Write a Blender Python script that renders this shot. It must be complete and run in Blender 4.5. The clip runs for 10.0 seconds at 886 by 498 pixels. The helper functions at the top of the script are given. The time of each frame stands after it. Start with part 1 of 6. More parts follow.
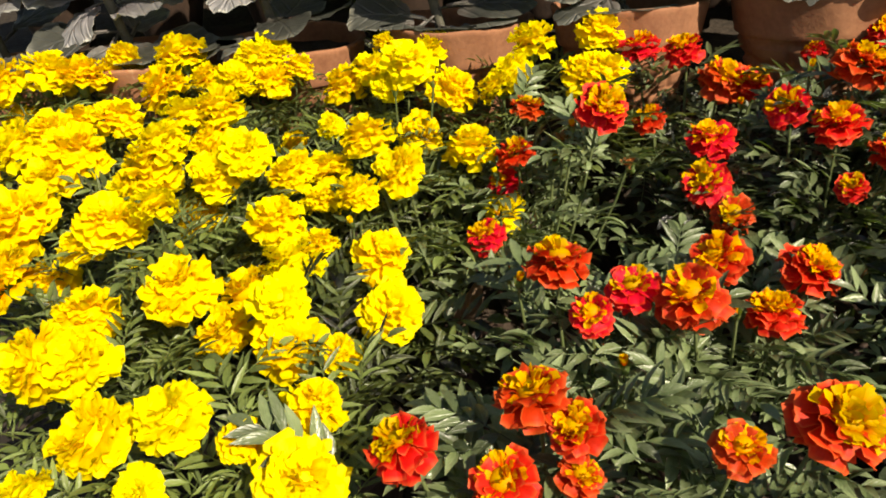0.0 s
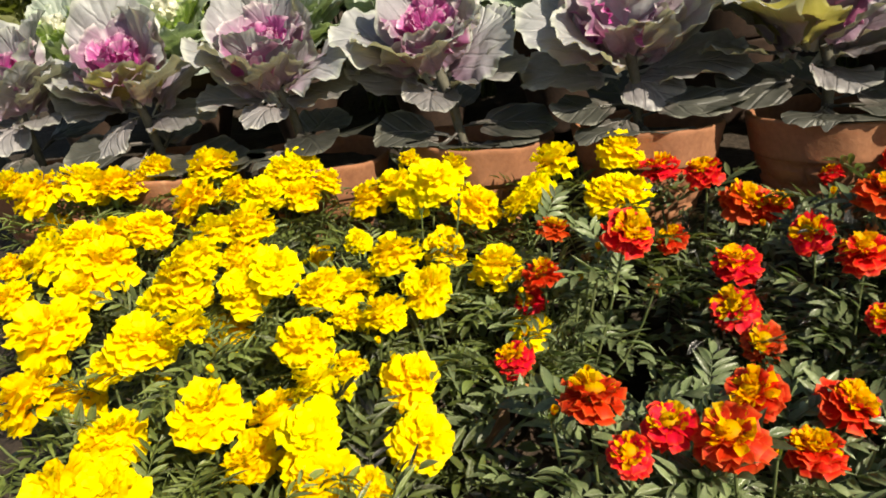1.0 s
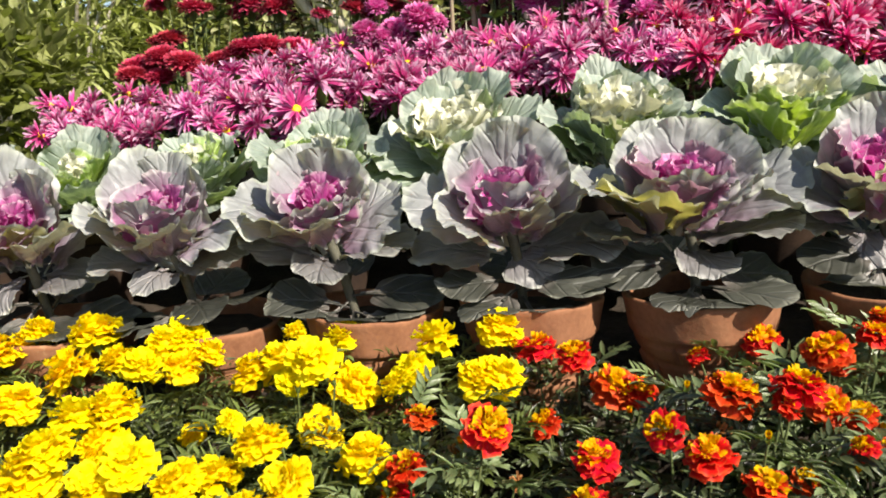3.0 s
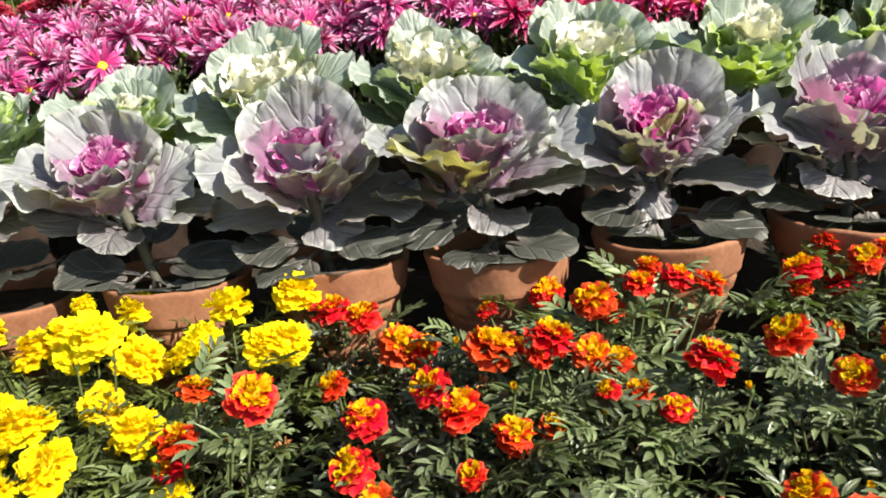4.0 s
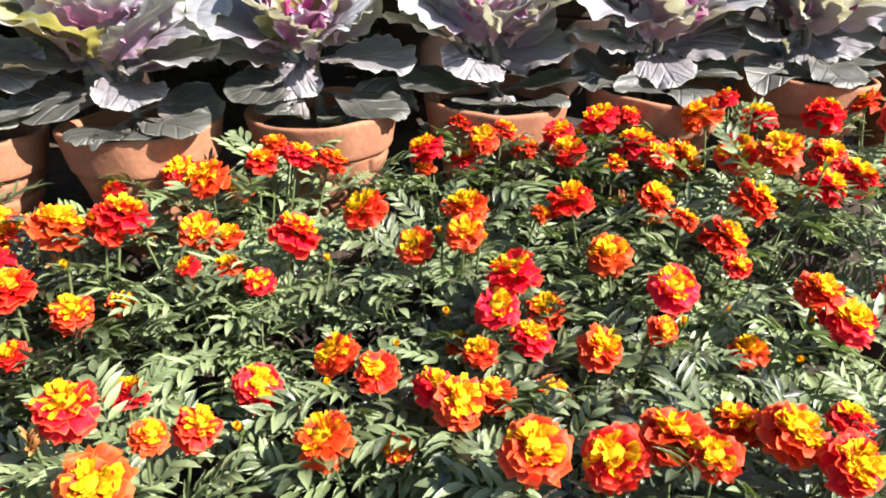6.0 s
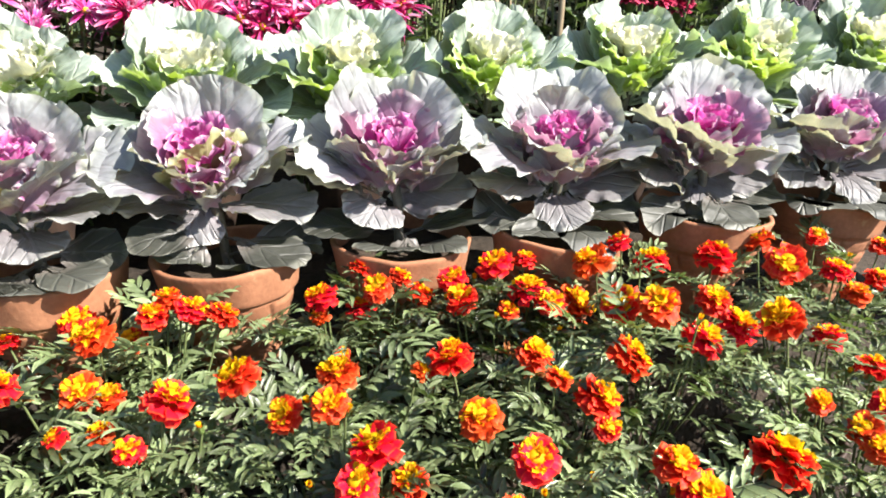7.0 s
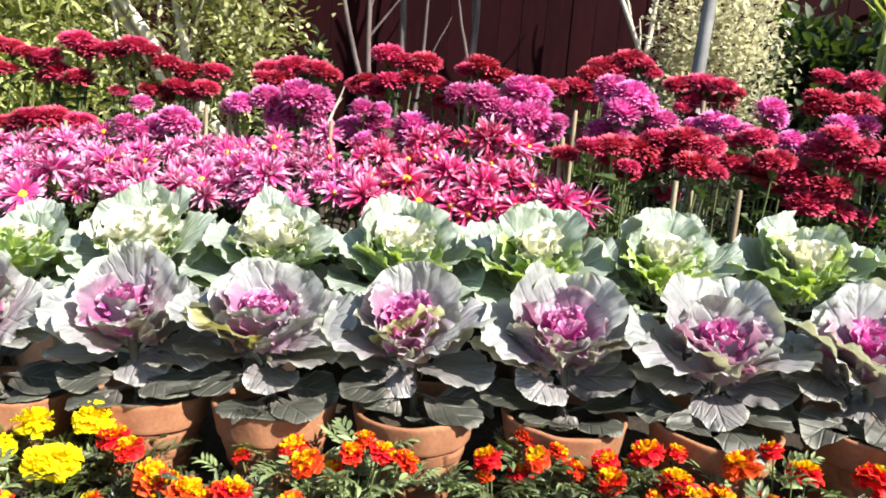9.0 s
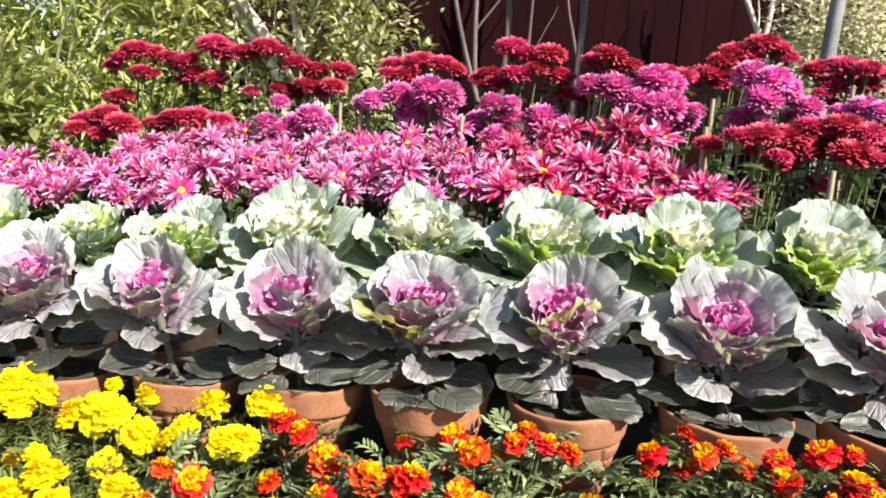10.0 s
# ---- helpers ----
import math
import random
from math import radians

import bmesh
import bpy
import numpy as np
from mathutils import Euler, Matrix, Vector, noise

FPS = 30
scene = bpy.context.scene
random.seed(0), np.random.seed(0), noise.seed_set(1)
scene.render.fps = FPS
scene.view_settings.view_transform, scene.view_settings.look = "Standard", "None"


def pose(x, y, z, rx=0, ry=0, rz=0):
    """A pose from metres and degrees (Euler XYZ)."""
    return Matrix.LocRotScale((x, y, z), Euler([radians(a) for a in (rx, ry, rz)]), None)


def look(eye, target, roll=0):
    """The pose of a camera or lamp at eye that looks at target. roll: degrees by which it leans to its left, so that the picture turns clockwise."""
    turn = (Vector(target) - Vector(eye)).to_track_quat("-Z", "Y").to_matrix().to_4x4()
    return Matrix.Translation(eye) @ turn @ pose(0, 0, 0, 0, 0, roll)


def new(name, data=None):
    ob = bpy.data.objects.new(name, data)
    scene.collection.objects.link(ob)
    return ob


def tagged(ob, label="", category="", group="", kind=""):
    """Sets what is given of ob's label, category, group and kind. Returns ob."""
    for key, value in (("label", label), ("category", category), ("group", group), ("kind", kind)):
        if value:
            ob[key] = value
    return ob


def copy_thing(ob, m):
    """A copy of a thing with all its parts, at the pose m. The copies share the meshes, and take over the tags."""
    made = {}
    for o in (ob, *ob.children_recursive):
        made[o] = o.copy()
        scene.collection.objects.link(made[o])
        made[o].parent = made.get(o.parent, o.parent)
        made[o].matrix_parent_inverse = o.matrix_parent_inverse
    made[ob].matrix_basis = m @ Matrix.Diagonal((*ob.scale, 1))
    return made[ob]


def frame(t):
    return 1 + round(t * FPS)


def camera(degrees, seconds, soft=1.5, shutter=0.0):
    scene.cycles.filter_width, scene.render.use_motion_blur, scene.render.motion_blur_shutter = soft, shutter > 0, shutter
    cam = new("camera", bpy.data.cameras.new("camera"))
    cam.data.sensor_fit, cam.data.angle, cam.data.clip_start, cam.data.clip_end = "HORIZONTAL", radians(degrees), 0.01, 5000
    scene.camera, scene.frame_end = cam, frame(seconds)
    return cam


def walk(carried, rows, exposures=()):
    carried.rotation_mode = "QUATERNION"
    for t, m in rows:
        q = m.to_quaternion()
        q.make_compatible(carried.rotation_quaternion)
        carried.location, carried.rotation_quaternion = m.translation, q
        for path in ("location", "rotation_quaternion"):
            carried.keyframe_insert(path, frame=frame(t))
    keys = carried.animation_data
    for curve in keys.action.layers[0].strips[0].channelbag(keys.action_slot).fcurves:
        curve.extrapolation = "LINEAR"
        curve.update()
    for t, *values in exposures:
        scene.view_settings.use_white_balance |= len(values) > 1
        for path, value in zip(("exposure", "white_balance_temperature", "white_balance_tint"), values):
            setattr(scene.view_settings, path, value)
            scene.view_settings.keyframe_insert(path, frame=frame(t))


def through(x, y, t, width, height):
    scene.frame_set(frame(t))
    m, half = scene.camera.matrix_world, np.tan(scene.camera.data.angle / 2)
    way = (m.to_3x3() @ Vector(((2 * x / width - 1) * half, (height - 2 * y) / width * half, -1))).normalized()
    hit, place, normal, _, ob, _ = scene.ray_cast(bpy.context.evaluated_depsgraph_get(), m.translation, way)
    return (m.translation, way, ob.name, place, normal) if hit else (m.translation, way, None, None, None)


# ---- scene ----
cam = camera(64.9, 10.0, soft=1.85)
METRES, EYE, TILT, LEAN, TURN = 1.2, 0.67, -30.0, 5.0, 12.0
ROWS = [
    (0.0, 0.0, 0.0, 0.0, 0.0, 0.0, 0.0),
    (0.5, -0.0138, -0.0038, 0.015, 0.94, 2.36, 0.18),
    (1.0, -0.0175, -0.0064, 0.03, 0.7, 7.21, -0.56),
    (1.5, -0.0152, -0.0072, 0.039, -0.12, 10.52, -1.39),
    (2.0, -0.0045, -0.0095, 0.0542, -0.43, 13.29, -1.9),
    (2.2, 0.0016, -0.0109, 0.0616, -0.6809, 14.2497, -2.0955),
    (3.3, 0.0969, -0.0322, 0.1026, -5.7821, 17.3529, 0.9432),
    (3.5, 0.1223, -0.0353, 0.1043, -7.74, 16.92, 1.8),
    (4.0, 0.1876, -0.0407, 0.1017, -10.75, 13.04, 3.78),
    (4.5, 0.2487, -0.0377, 0.083, -13.39, 8.13, 2.82),
    (5.0, 0.3005, -0.0455, 0.0716, -16.81, 6.39, 2.79),
    (5.5, 0.3463, -0.0638, 0.0687, -20.24, 4.11, 3.48),
    (6.0, 0.4177, -0.1044, 0.0668, -23.28, 3.17, 5.87),
    (6.2, 0.4591, -0.1179, 0.0743, -25.3086, 3.2657, 6.6988),
    (7.3, 0.5229, -0.1888, 0.1632, -22.615, 13.6512, 4.8164),
    (7.5, 0.5247, -0.2154, 0.1574, -20.06, 17.4, 2.53),
    (8.0, 0.5239, -0.2899, 0.1793, -15.6, 19.48, 0.46),
    (8.5, 0.5186, -0.317, 0.1682, -14.77, 20.07, -1.13),
    (9.0, 0.4687, -0.3305, 0.1545, -12.04, 20.79, -3.96),
    (9.5, 0.4072, -0.324, 0.143, -9.42, 19.38, -4.95),
    (10.0, 0.3626, -0.3238, 0.1427, -5.47, 19.57, -6.41),
]
walk(cam, [(t, pose(0, 0, EYE, TILT, LEAN, TURN) @ pose(METRES * x, METRES * y, METRES * z, 90 + pitch, roll, yaw)) for t, x, y, z, yaw, pitch, roll in ROWS],
     exposures=[(0.0, 0.98, 7500, 10), (2.2, 1.10, 7000, 10), (4.0, 1.36, 6550, 10), (5.0, 1.76, 6350, 15), (5.6, 2.05, 6150, 18), (6.3, 2.18, 6200, 17), (7.5, 1.92, 6350, 10), (8.5, 1.84, 6400, 10), (10.0, 1.75, 6500, 10)])

# ---- daylight ----
SUN_TO = Vector((0.61, -0.41, 0.68)).normalized()
world = bpy.data.worlds.new("sky")
scene.world = world
world.use_nodes = True
wn = world.node_tree.nodes
sky = wn.new("ShaderNodeTexSky")
sky.sky_type, sky.sun_disc = "NISHITA", False
sky.sun_elevation = math.asin(SUN_TO.z)
sky.sun_rotation = math.atan2(SUN_TO.x, SUN_TO.y)
wn["Background"].inputs["Strength"].default_value = 0.066
world.node_tree.links.new(sky.outputs[0], wn["Background"].inputs["Color"])
sun = new("sun", bpy.data.lights.new("sun", "SUN"))
sun.data.energy, sun.data.angle, sun.data.color = 4.7, radians(0.6), (1.0, 0.94, 0.83)
sun.matrix_world = look(SUN_TO * 20, (0, 0, 0))


# ---- materials ----
def ramp(nt, fac, stops):
    n = nt.nodes.new("ShaderNodeValToRGB")
    el = n.color_ramp.elements
    while len(el) < len(stops):
        el.new(0.5)
    for e, (p, c) in zip(el, stops):
        e.position, e.color = p, (*c, 1)
    nt.links.new(fac, n.inputs[0])
    return n.outputs[0]


def mathn(nt, op, a, b=None, clamp=False):
    n = nt.nodes.new("ShaderNodeMath")
    n.operation, n.use_clamp = op, clamp
    for i, v in enumerate((a, b)):
        if v is None:
            continue
        if isinstance(v, (int, float)):
            n.inputs[i].default_value = v
        else:
            nt.links.new(v, n.inputs[i])
    return n.outputs[0]


def mixc(nt, fac, a, b, blend="MIX"):
    n = nt.nodes.new("ShaderNodeMix")
    n.data_type, n.blend_type = "RGBA", blend
    for i, v in ((0, fac), (6, a), (7, b)):
        if isinstance(v, (int, float)):
            n.inputs[i].default_value = v
        elif isinstance(v, tuple):
            n.inputs[i].default_value = (*v, 1)
        else:
            nt.links.new(v, n.inputs[i])
    return n.outputs[2]


def noisen(nt, vec, scale, detail=3.0, rough=0.6):
    n = nt.nodes.new("ShaderNodeTexNoise")
    n.inputs["Scale"].default_value, n.inputs["Detail"].default_value, n.inputs["Roughness"].default_value = scale, detail, rough
    if vec is not None:
        nt.links.new(vec, n.inputs["Vector"])
    return n.outputs["Fac"]


def start(name):
    m = bpy.data.materials.new(name)
    m.use_nodes = True
    nt = m.node_tree
    nt.nodes.clear()
    out = nt.nodes.new("ShaderNodeOutputMaterial")
    return m, nt, out


def shade(nt, out, color, rough, bump=None, strength=0.3, distance=0.002, through=0.0, through_color=None, spec=0.5, sheen=0.0):
    p = nt.nodes.new("ShaderNodeBsdfPrincipled")
    nt.links.new(color, p.inputs["Base Color"])
    if isinstance(rough, float):
        p.inputs["Roughness"].default_value = rough
    else:
        nt.links.new(rough, p.inputs["Roughness"])
    p.inputs["Specular IOR Level"].default_value = spec
    p.inputs["Sheen Weight"].default_value = sheen
    nrm = None
    if bump is not None:
        b = nt.nodes.new("ShaderNodeBump")
        b.inputs["Strength"].default_value, b.inputs["Distance"].default_value = strength, distance
        nt.links.new(bump, b.inputs["Height"])
        nrm = b.outputs[0]
        nt.links.new(nrm, p.inputs["Normal"])
    if through > 0:
        tr = nt.nodes.new("ShaderNodeBsdfTranslucent")
        nt.links.new(through_color if through_color is not None else color, tr.inputs["Color"])
        mx = nt.nodes.new("ShaderNodeMixShader")
        mx.inputs[0].default_value = through
        nt.links.new(p.outputs[0], mx.inputs[1])
        nt.links.new(tr.outputs[0], mx.inputs[2])
        nt.links.new(mx.outputs[0], out.inputs[0])
    else:
        nt.links.new(p.outputs[0], out.inputs[0])
    return p


def uv_axes(nt):
    uv = nt.nodes.new("ShaderNodeUVMap")
    sp = nt.nodes.new("ShaderNodeSeparateXYZ")
    nt.links.new(uv.outputs[0], sp.inputs[0])
    return uv.outputs[0], sp.outputs[0], sp.outputs[1]


def petal_material(name, stops, edge=None, vary=0.25, through=0.3, rough=0.5, streak=0.5, spec=0.3):
    """Petal whose pigment runs from base to tip, with an optional rim colour and fine streaks."""
    m, nt, out = start(name)
    uv, u, v = uv_axes(nt)
    col = ramp(nt, v, stops)
    if edge:
        a = mathn(nt, "ABSOLUTE", mathn(nt, "SUBTRACT", mathn(nt, "MULTIPLY", u, 2.0), 1.0))
        e = mathn(nt, "MAXIMUM", a, v)
        col = mixc(nt, ramp(nt, e, [(0.0, (0, 0, 0)), (0.84, (0, 0, 0)), (1.0, (1, 1, 1))]), col, edge)
    mp = nt.nodes.new("ShaderNodeMapping")
    mp.inputs["Scale"].default_value = (14, 1.2, 1)
    nt.links.new(uv, mp.inputs[0])
    st = noisen(nt, mp.outputs[0], 2.0, 2.0)
    geo = nt.nodes.new("ShaderNodeNewGeometry")
    oi = nt.nodes.new("ShaderNodeObjectInfo")
    k = mathn(nt, "ADD", mathn(nt, "MULTIPLY", geo.outputs["Random Per Island"], vary), mathn(nt, "MULTIPLY", oi.outputs["Random"], vary))
    k = mathn(nt, "ADD", mathn(nt, "SUBTRACT", 1.0, k), mathn(nt, "MULTIPLY", mathn(nt, "SUBTRACT", st, 0.5), streak))
    hsv = nt.nodes.new("ShaderNodeHueSaturation")
    nt.links.new(col, hsv.inputs["Color"])
    nt.links.new(k, hsv.inputs["Value"])
    nt.links.new(mathn(nt, "ADD", 0.49, mathn(nt, "MULTIPLY", oi.outputs["Random"], 0.02)), hsv.inputs["Hue"])
    shade(nt, out, hsv.outputs[0], rough, st, 0.35, 0.001, through, None, spec)
    return m


def vein_field(nt, u, v, count, slope):
    """Midrib and forward-slanting side veins of a leaf, 1 on a vein."""
    a = mathn(nt, "ABSOLUTE", mathn(nt, "SUBTRACT", u, 0.5))
    rib = mathn(nt, "SUBTRACT", 1.0, mathn(nt, "MULTIPLY", a, 26.0), True)
    ph = mathn(nt, "FRACT", mathn(nt, "MULTIPLY", mathn(nt, "SUBTRACT", v, mathn(nt, "MULTIPLY", a, slope)), count))
    d = mathn(nt, "ABSOLUTE", mathn(nt, "SUBTRACT", ph, 0.5))
    side = mathn(nt, "MULTIPLY", mathn(nt, "SUBTRACT", 1.0, mathn(nt, "MULTIPLY", d, 7.0), True), 0.7)
    return mathn(nt, "MAXIMUM", rib, side)


def fan_field(nt, u, v, count):
    """Veins that fan out from the leaf base, 1 on a vein."""
    a = mathn(nt, "ARCTAN2", mathn(nt, "SUBTRACT", u, 0.5), mathn(nt, "ADD", v, 0.10))
    rib = mathn(nt, "SUBTRACT", 1.0, mathn(nt, "MULTIPLY", mathn(nt, "ABSOLUTE", mathn(nt, "SUBTRACT", u, 0.5)), 24.0), True)
    d = mathn(nt, "ABSOLUTE", mathn(nt, "SUBTRACT", mathn(nt, "FRACT", mathn(nt, "ADD", mathn(nt, "MULTIPLY", a, count), 0.5)), 0.5))
    w = mathn(nt, "SUBTRACT", 1.0, mathn(nt, "MULTIPLY", d, 8.0), True)
    d2 = mathn(nt, "ABSOLUTE", mathn(nt, "SUBTRACT", mathn(nt, "FRACT", mathn(nt, "MULTIPLY", a, count * 2.0)), 0.5))
    w2 = mathn(nt, "MULTIPLY", mathn(nt, "SUBTRACT", 1.0, mathn(nt, "MULTIPLY", d2, 7.0), True), mathn(nt, "MULTIPLY", mathn(nt, "SUBTRACT", v, 0.4, True), 0.9))
    return mathn(nt, "MAXIMUM", mathn(nt, "MAXIMUM", rib, mathn(nt, "MULTIPLY", w, 0.75)), w2)


def leaf_material(name, stops, vein, vein_mix, rough=0.45, through=0.2, through_tint=(0.35, 0.5, 0.05), vary=0.3, count=7.0, slope=0.9, rim=None, bump=0.6, scale=9.0, fan=0.0):
    m, nt, out = start(name)
    uv, u, v = uv_axes(nt)
    tc = nt.nodes.new("ShaderNodeTexCoord")
    n1 = noisen(nt, tc.outputs["Object"], scale, 4.0)
    n2 = noisen(nt, tc.outputs["Object"], scale * 9, 3.0)
    pos = mathn(nt, "ADD", v, mathn(nt, "MULTIPLY", mathn(nt, "SUBTRACT", n1, 0.5), 0.35))
    col = ramp(nt, pos, stops)
    if fan:
        vf = fan_field(nt, mathn(nt, "ADD", u, mathn(nt, "MULTIPLY", mathn(nt, "SUBTRACT", n1, 0.5), 0.22)), v, fan)
        pin = vein_field(nt, mathn(nt, "ADD", u, mathn(nt, "MULTIPLY", mathn(nt, "SUBTRACT", n1, 0.5), 0.10)), mathn(nt, "ADD", v, mathn(nt, "MULTIPLY", mathn(nt, "SUBTRACT", n1, 0.5), 0.18)), 4.0, 1.3)
        vf = mathn(nt, "MAXIMUM", mathn(nt, "MULTIPLY", vf, 0.7), pin)
    else:
        vf = vein_field(nt, mathn(nt, "ADD", u, mathn(nt, "MULTIPLY", mathn(nt, "SUBTRACT", n1, 0.5), 0.03)), mathn(nt, "ADD", v, mathn(nt, "MULTIPLY", mathn(nt, "SUBTRACT", n1, 0.5), 0.06)), count, slope)
    col = mixc(nt, mathn(nt, "MULTIPLY", vf, vein_mix), col, vein)
    if rim:
        a = mathn(nt, "ABSOLUTE", mathn(nt, "SUBTRACT", mathn(nt, "MULTIPLY", u, 2.0), 1.0))
        e = mathn(nt, "MAXIMUM", a, v)
        if fan:
            b = mathn(nt, "DIVIDE", mathn(nt, "SUBTRACT", v, 0.57), 0.43)
            e = mathn(nt, "SQRT", mathn(nt, "ADD", mathn(nt, "MULTIPLY", a, a), mathn(nt, "MULTIPLY", b, b)))
        col = mixc(nt, ramp(nt, e, [(0.0, (0, 0, 0)), (0.89, (0, 0, 0)), (0.97, (0.9, 0.9, 0.9))]), col, rim)
    geo = nt.nodes.new("ShaderNodeNewGeometry")
    oi = nt.nodes.new("ShaderNodeObjectInfo")
    k = mathn(nt, "ADD", mathn(nt, "MULTIPLY", geo.outputs["Random Per Island"], vary), mathn(nt, "MULTIPLY", oi.outputs["Random"], vary))
    k = mathn(nt, "ADD", mathn(nt, "SUBTRACT", 1.0 + vary * 0.5, k), mathn(nt, "MULTIPLY", mathn(nt, "SUBTRACT", n2, 0.5), 0.5))
    hsv = nt.nodes.new("ShaderNodeHueSaturation")
    nt.links.new(col, hsv.inputs["Color"])
    nt.links.new(k, hsv.inputs["Value"])
    tcol = mixc(nt, 0.6, hsv.outputs[0], through_tint)
    h = mathn(nt, "ADD", mathn(nt, "MULTIPLY", vf, -0.7), mathn(nt, "MULTIPLY", n2, 0.35))
    r = mathn(nt, "ADD", rough - 0.1, mathn(nt, "MULTIPLY", n1, 0.2))
    shade(nt, out, hsv.outputs[0], r, h, bump, 0.003, through, tcol, 0.5)
    return m


def matter(name, c1, c2, scale, rough=0.85, bump=0.5, distance=0.004, c3=None, spec=0.3, stretch=(1, 1, 1)):
    """Solid stuff: two-scale mottling with relief."""
    m, nt, out = start(name)
    tc = nt.nodes.new("ShaderNodeTexCoord")
    mp = nt.nodes.new("ShaderNodeMapping")
    mp.inputs["Scale"].default_value = stretch
    nt.links.new(tc.outputs["Object"], mp.inputs[0])
    oi = nt.nodes.new("ShaderNodeObjectInfo")
    off = nt.nodes.new("ShaderNodeVectorMath")
    nt.links.new(mp.outputs[0], off.inputs[0])
    cx = nt.nodes.new("ShaderNodeCombineXYZ")
    nt.links.new(mathn(nt, "MULTIPLY", oi.outputs["Random"], 7.0), cx.inputs[0])
    nt.links.new(cx.outputs[0], off.inputs[1])
    n1 = noisen(nt, off.outputs[0], scale, 5.0)
    n2 = noisen(nt, off.outputs[0], scale * 12, 4.0)
    f = mathn(nt, "ADD", mathn(nt, "MULTIPLY", n1, 0.65), mathn(nt, "MULTIPLY", n2, 0.35))
    stops = [(0.36, c1), (0.62, c2)] + ([(0.72, c3)] if c3 else [])
    col = ramp(nt, f, stops)
    shade(nt, out, col, rough, f, bump, distance, 0.0, None, spec)
    return m


M_YELLOW = petal_material("yellow_petal", [(0.0, (0.88, 0.48, 0.0)), (0.35, (0.93, 0.70, 0.003)), (1.0, (0.95, 0.81, 0.010))], None, 0.06, 0.52, 0.6, 0.3, 0.15)
M_RED = petal_material("red_petal", [(0.0, (0.82, 0.28, 0.0)), (0.3, (0.62, 0.014, 0.003)), (1.0, (0.82, 0.026, 0.010))], (0.90, 0.12, 0.030), 0.20, 0.4, 0.5, 0.4, 0.2)
M_CREST = petal_material("crest_petal", [(0.0, (0.74, 0.06, 0.0)), (0.3, (0.88, 0.22, 0.001)), (0.62, (0.93, 0.50, 0.002)), (1.0, (0.95, 0.64, 0.004))], None, 0.22, 0.5, 0.6, 0.3, 0.15)
M_DAISY = petal_material("magenta_petal", [(0.0, (0.80, 0.38, 0.52)), (0.18, (0.60, 0.035, 0.22)), (0.7, (0.66, 0.075, 0.30)), (1.0, (0.86, 0.46, 0.66))], None, 0.30, 0.35, 0.5, 0.9, 0.25)
M_ROSE = petal_material("rose_red_petal", [(0.0, (0.80, 0.34, 0.44)), (0.18, (0.64, 0.018, 0.14)), (0.7, (0.68, 0.035, 0.19)), (1.0, (0.84, 0.30, 0.46))], None, 0.28, 0.35, 0.5, 0.8, 0.25)
M_PETALBACK = petal_material("pale_petal_back", [(0.0, (0.66, 0.22, 0.42)), (0.5, (0.76, 0.36, 0.58)), (1.0, (0.86, 0.58, 0.74))], None, 0.25, 0.35, 0.5, 0.9, 0.25)
M_DISC = petal_material("daisy_disc", [(0.0, (0.75, 0.42, 0.0)), (1.0, (0.85, 0.60, 0.01))], None, 0.2, 0.0)
M_PINK = petal_material("mauve_petal", [(0.0, (0.64, 0.016, 0.20)), (0.5, (0.75, 0.065, 0.39)), (1.0, (0.86, 0.34, 0.63))], None, 0.2, 0.3, 0.5, 0.5, 0.25)
M_CRIMSON = petal_material("crimson_petal", [(0.0, (0.30, 0.0, 0.014)), (0.5, (0.55, 0.010, 0.066)), (1.0, (0.77, 0.115, 0.21))], None, 0.25, 0.25, 0.5, 0.4, 0.25)
M_WILT = petal_material("wilted_petal", [(0.0, (0.30, 0.10, 0.02)), (0.5, (0.50, 0.20, 0.05)), (1.0, (0.62, 0.33, 0.12))], None, 0.3, 0.3, 0.7, 0.5, 0.1)
M_DRY = leaf_material("dry_leaf", [(0.0, (0.20, 0.12, 0.07)), (1.0, (0.42, 0.27, 0.17))], (0.50, 0.36, 0.24), 0.5, 0.7, 0.2, (0.45, 0.22, 0.06), 0.4)
M_CALYX = leaf_material("calyx_green", [(0.0, (0.10, 0.16, 0.03)), (1.0, (0.14, 0.20, 0.05))], (0.2, 0.25, 0.1), 0.2)
M_MLEAF = leaf_material("marigold_leaf", [(0.0, (0.112, 0.158, 0.056)), (1.0, (0.225, 0.275, 0.132))], (0.27, 0.32, 0.18), 0.5, 0.33, 0.22, (0.16, 0.27, 0.02), 0.8, 5.0, 0.9, None, 0.4, 30.0)
M_YLEAF = leaf_material("tall_marigold_leaf", [(0.0, (0.100, 0.140, 0.026)), (1.0, (0.165, 0.212, 0.058))], (0.22, 0.25, 0.10), 0.5, 0.40, 0.25, (0.22, 0.26, 0.01), 0.8, 5.0, 0.9, None, 0.4, 30.0)
M_CLEAF = leaf_material("chrysanthemum_leaf", [(0.0, (0.040, 0.065, 0.022)), (1.0, (0.065, 0.10, 0.035))], (0.10, 0.14, 0.06), 0.4, 0.45, 0.2, (0.12, 0.22, 0.02), 0.5, 5.0, 0.9, None, 0.4, 30.0)
M_STEM = matter("green_stem", (0.055, 0.08, 0.022), (0.11, 0.13, 0.05), 20, 0.6, 0.2, 0.001)
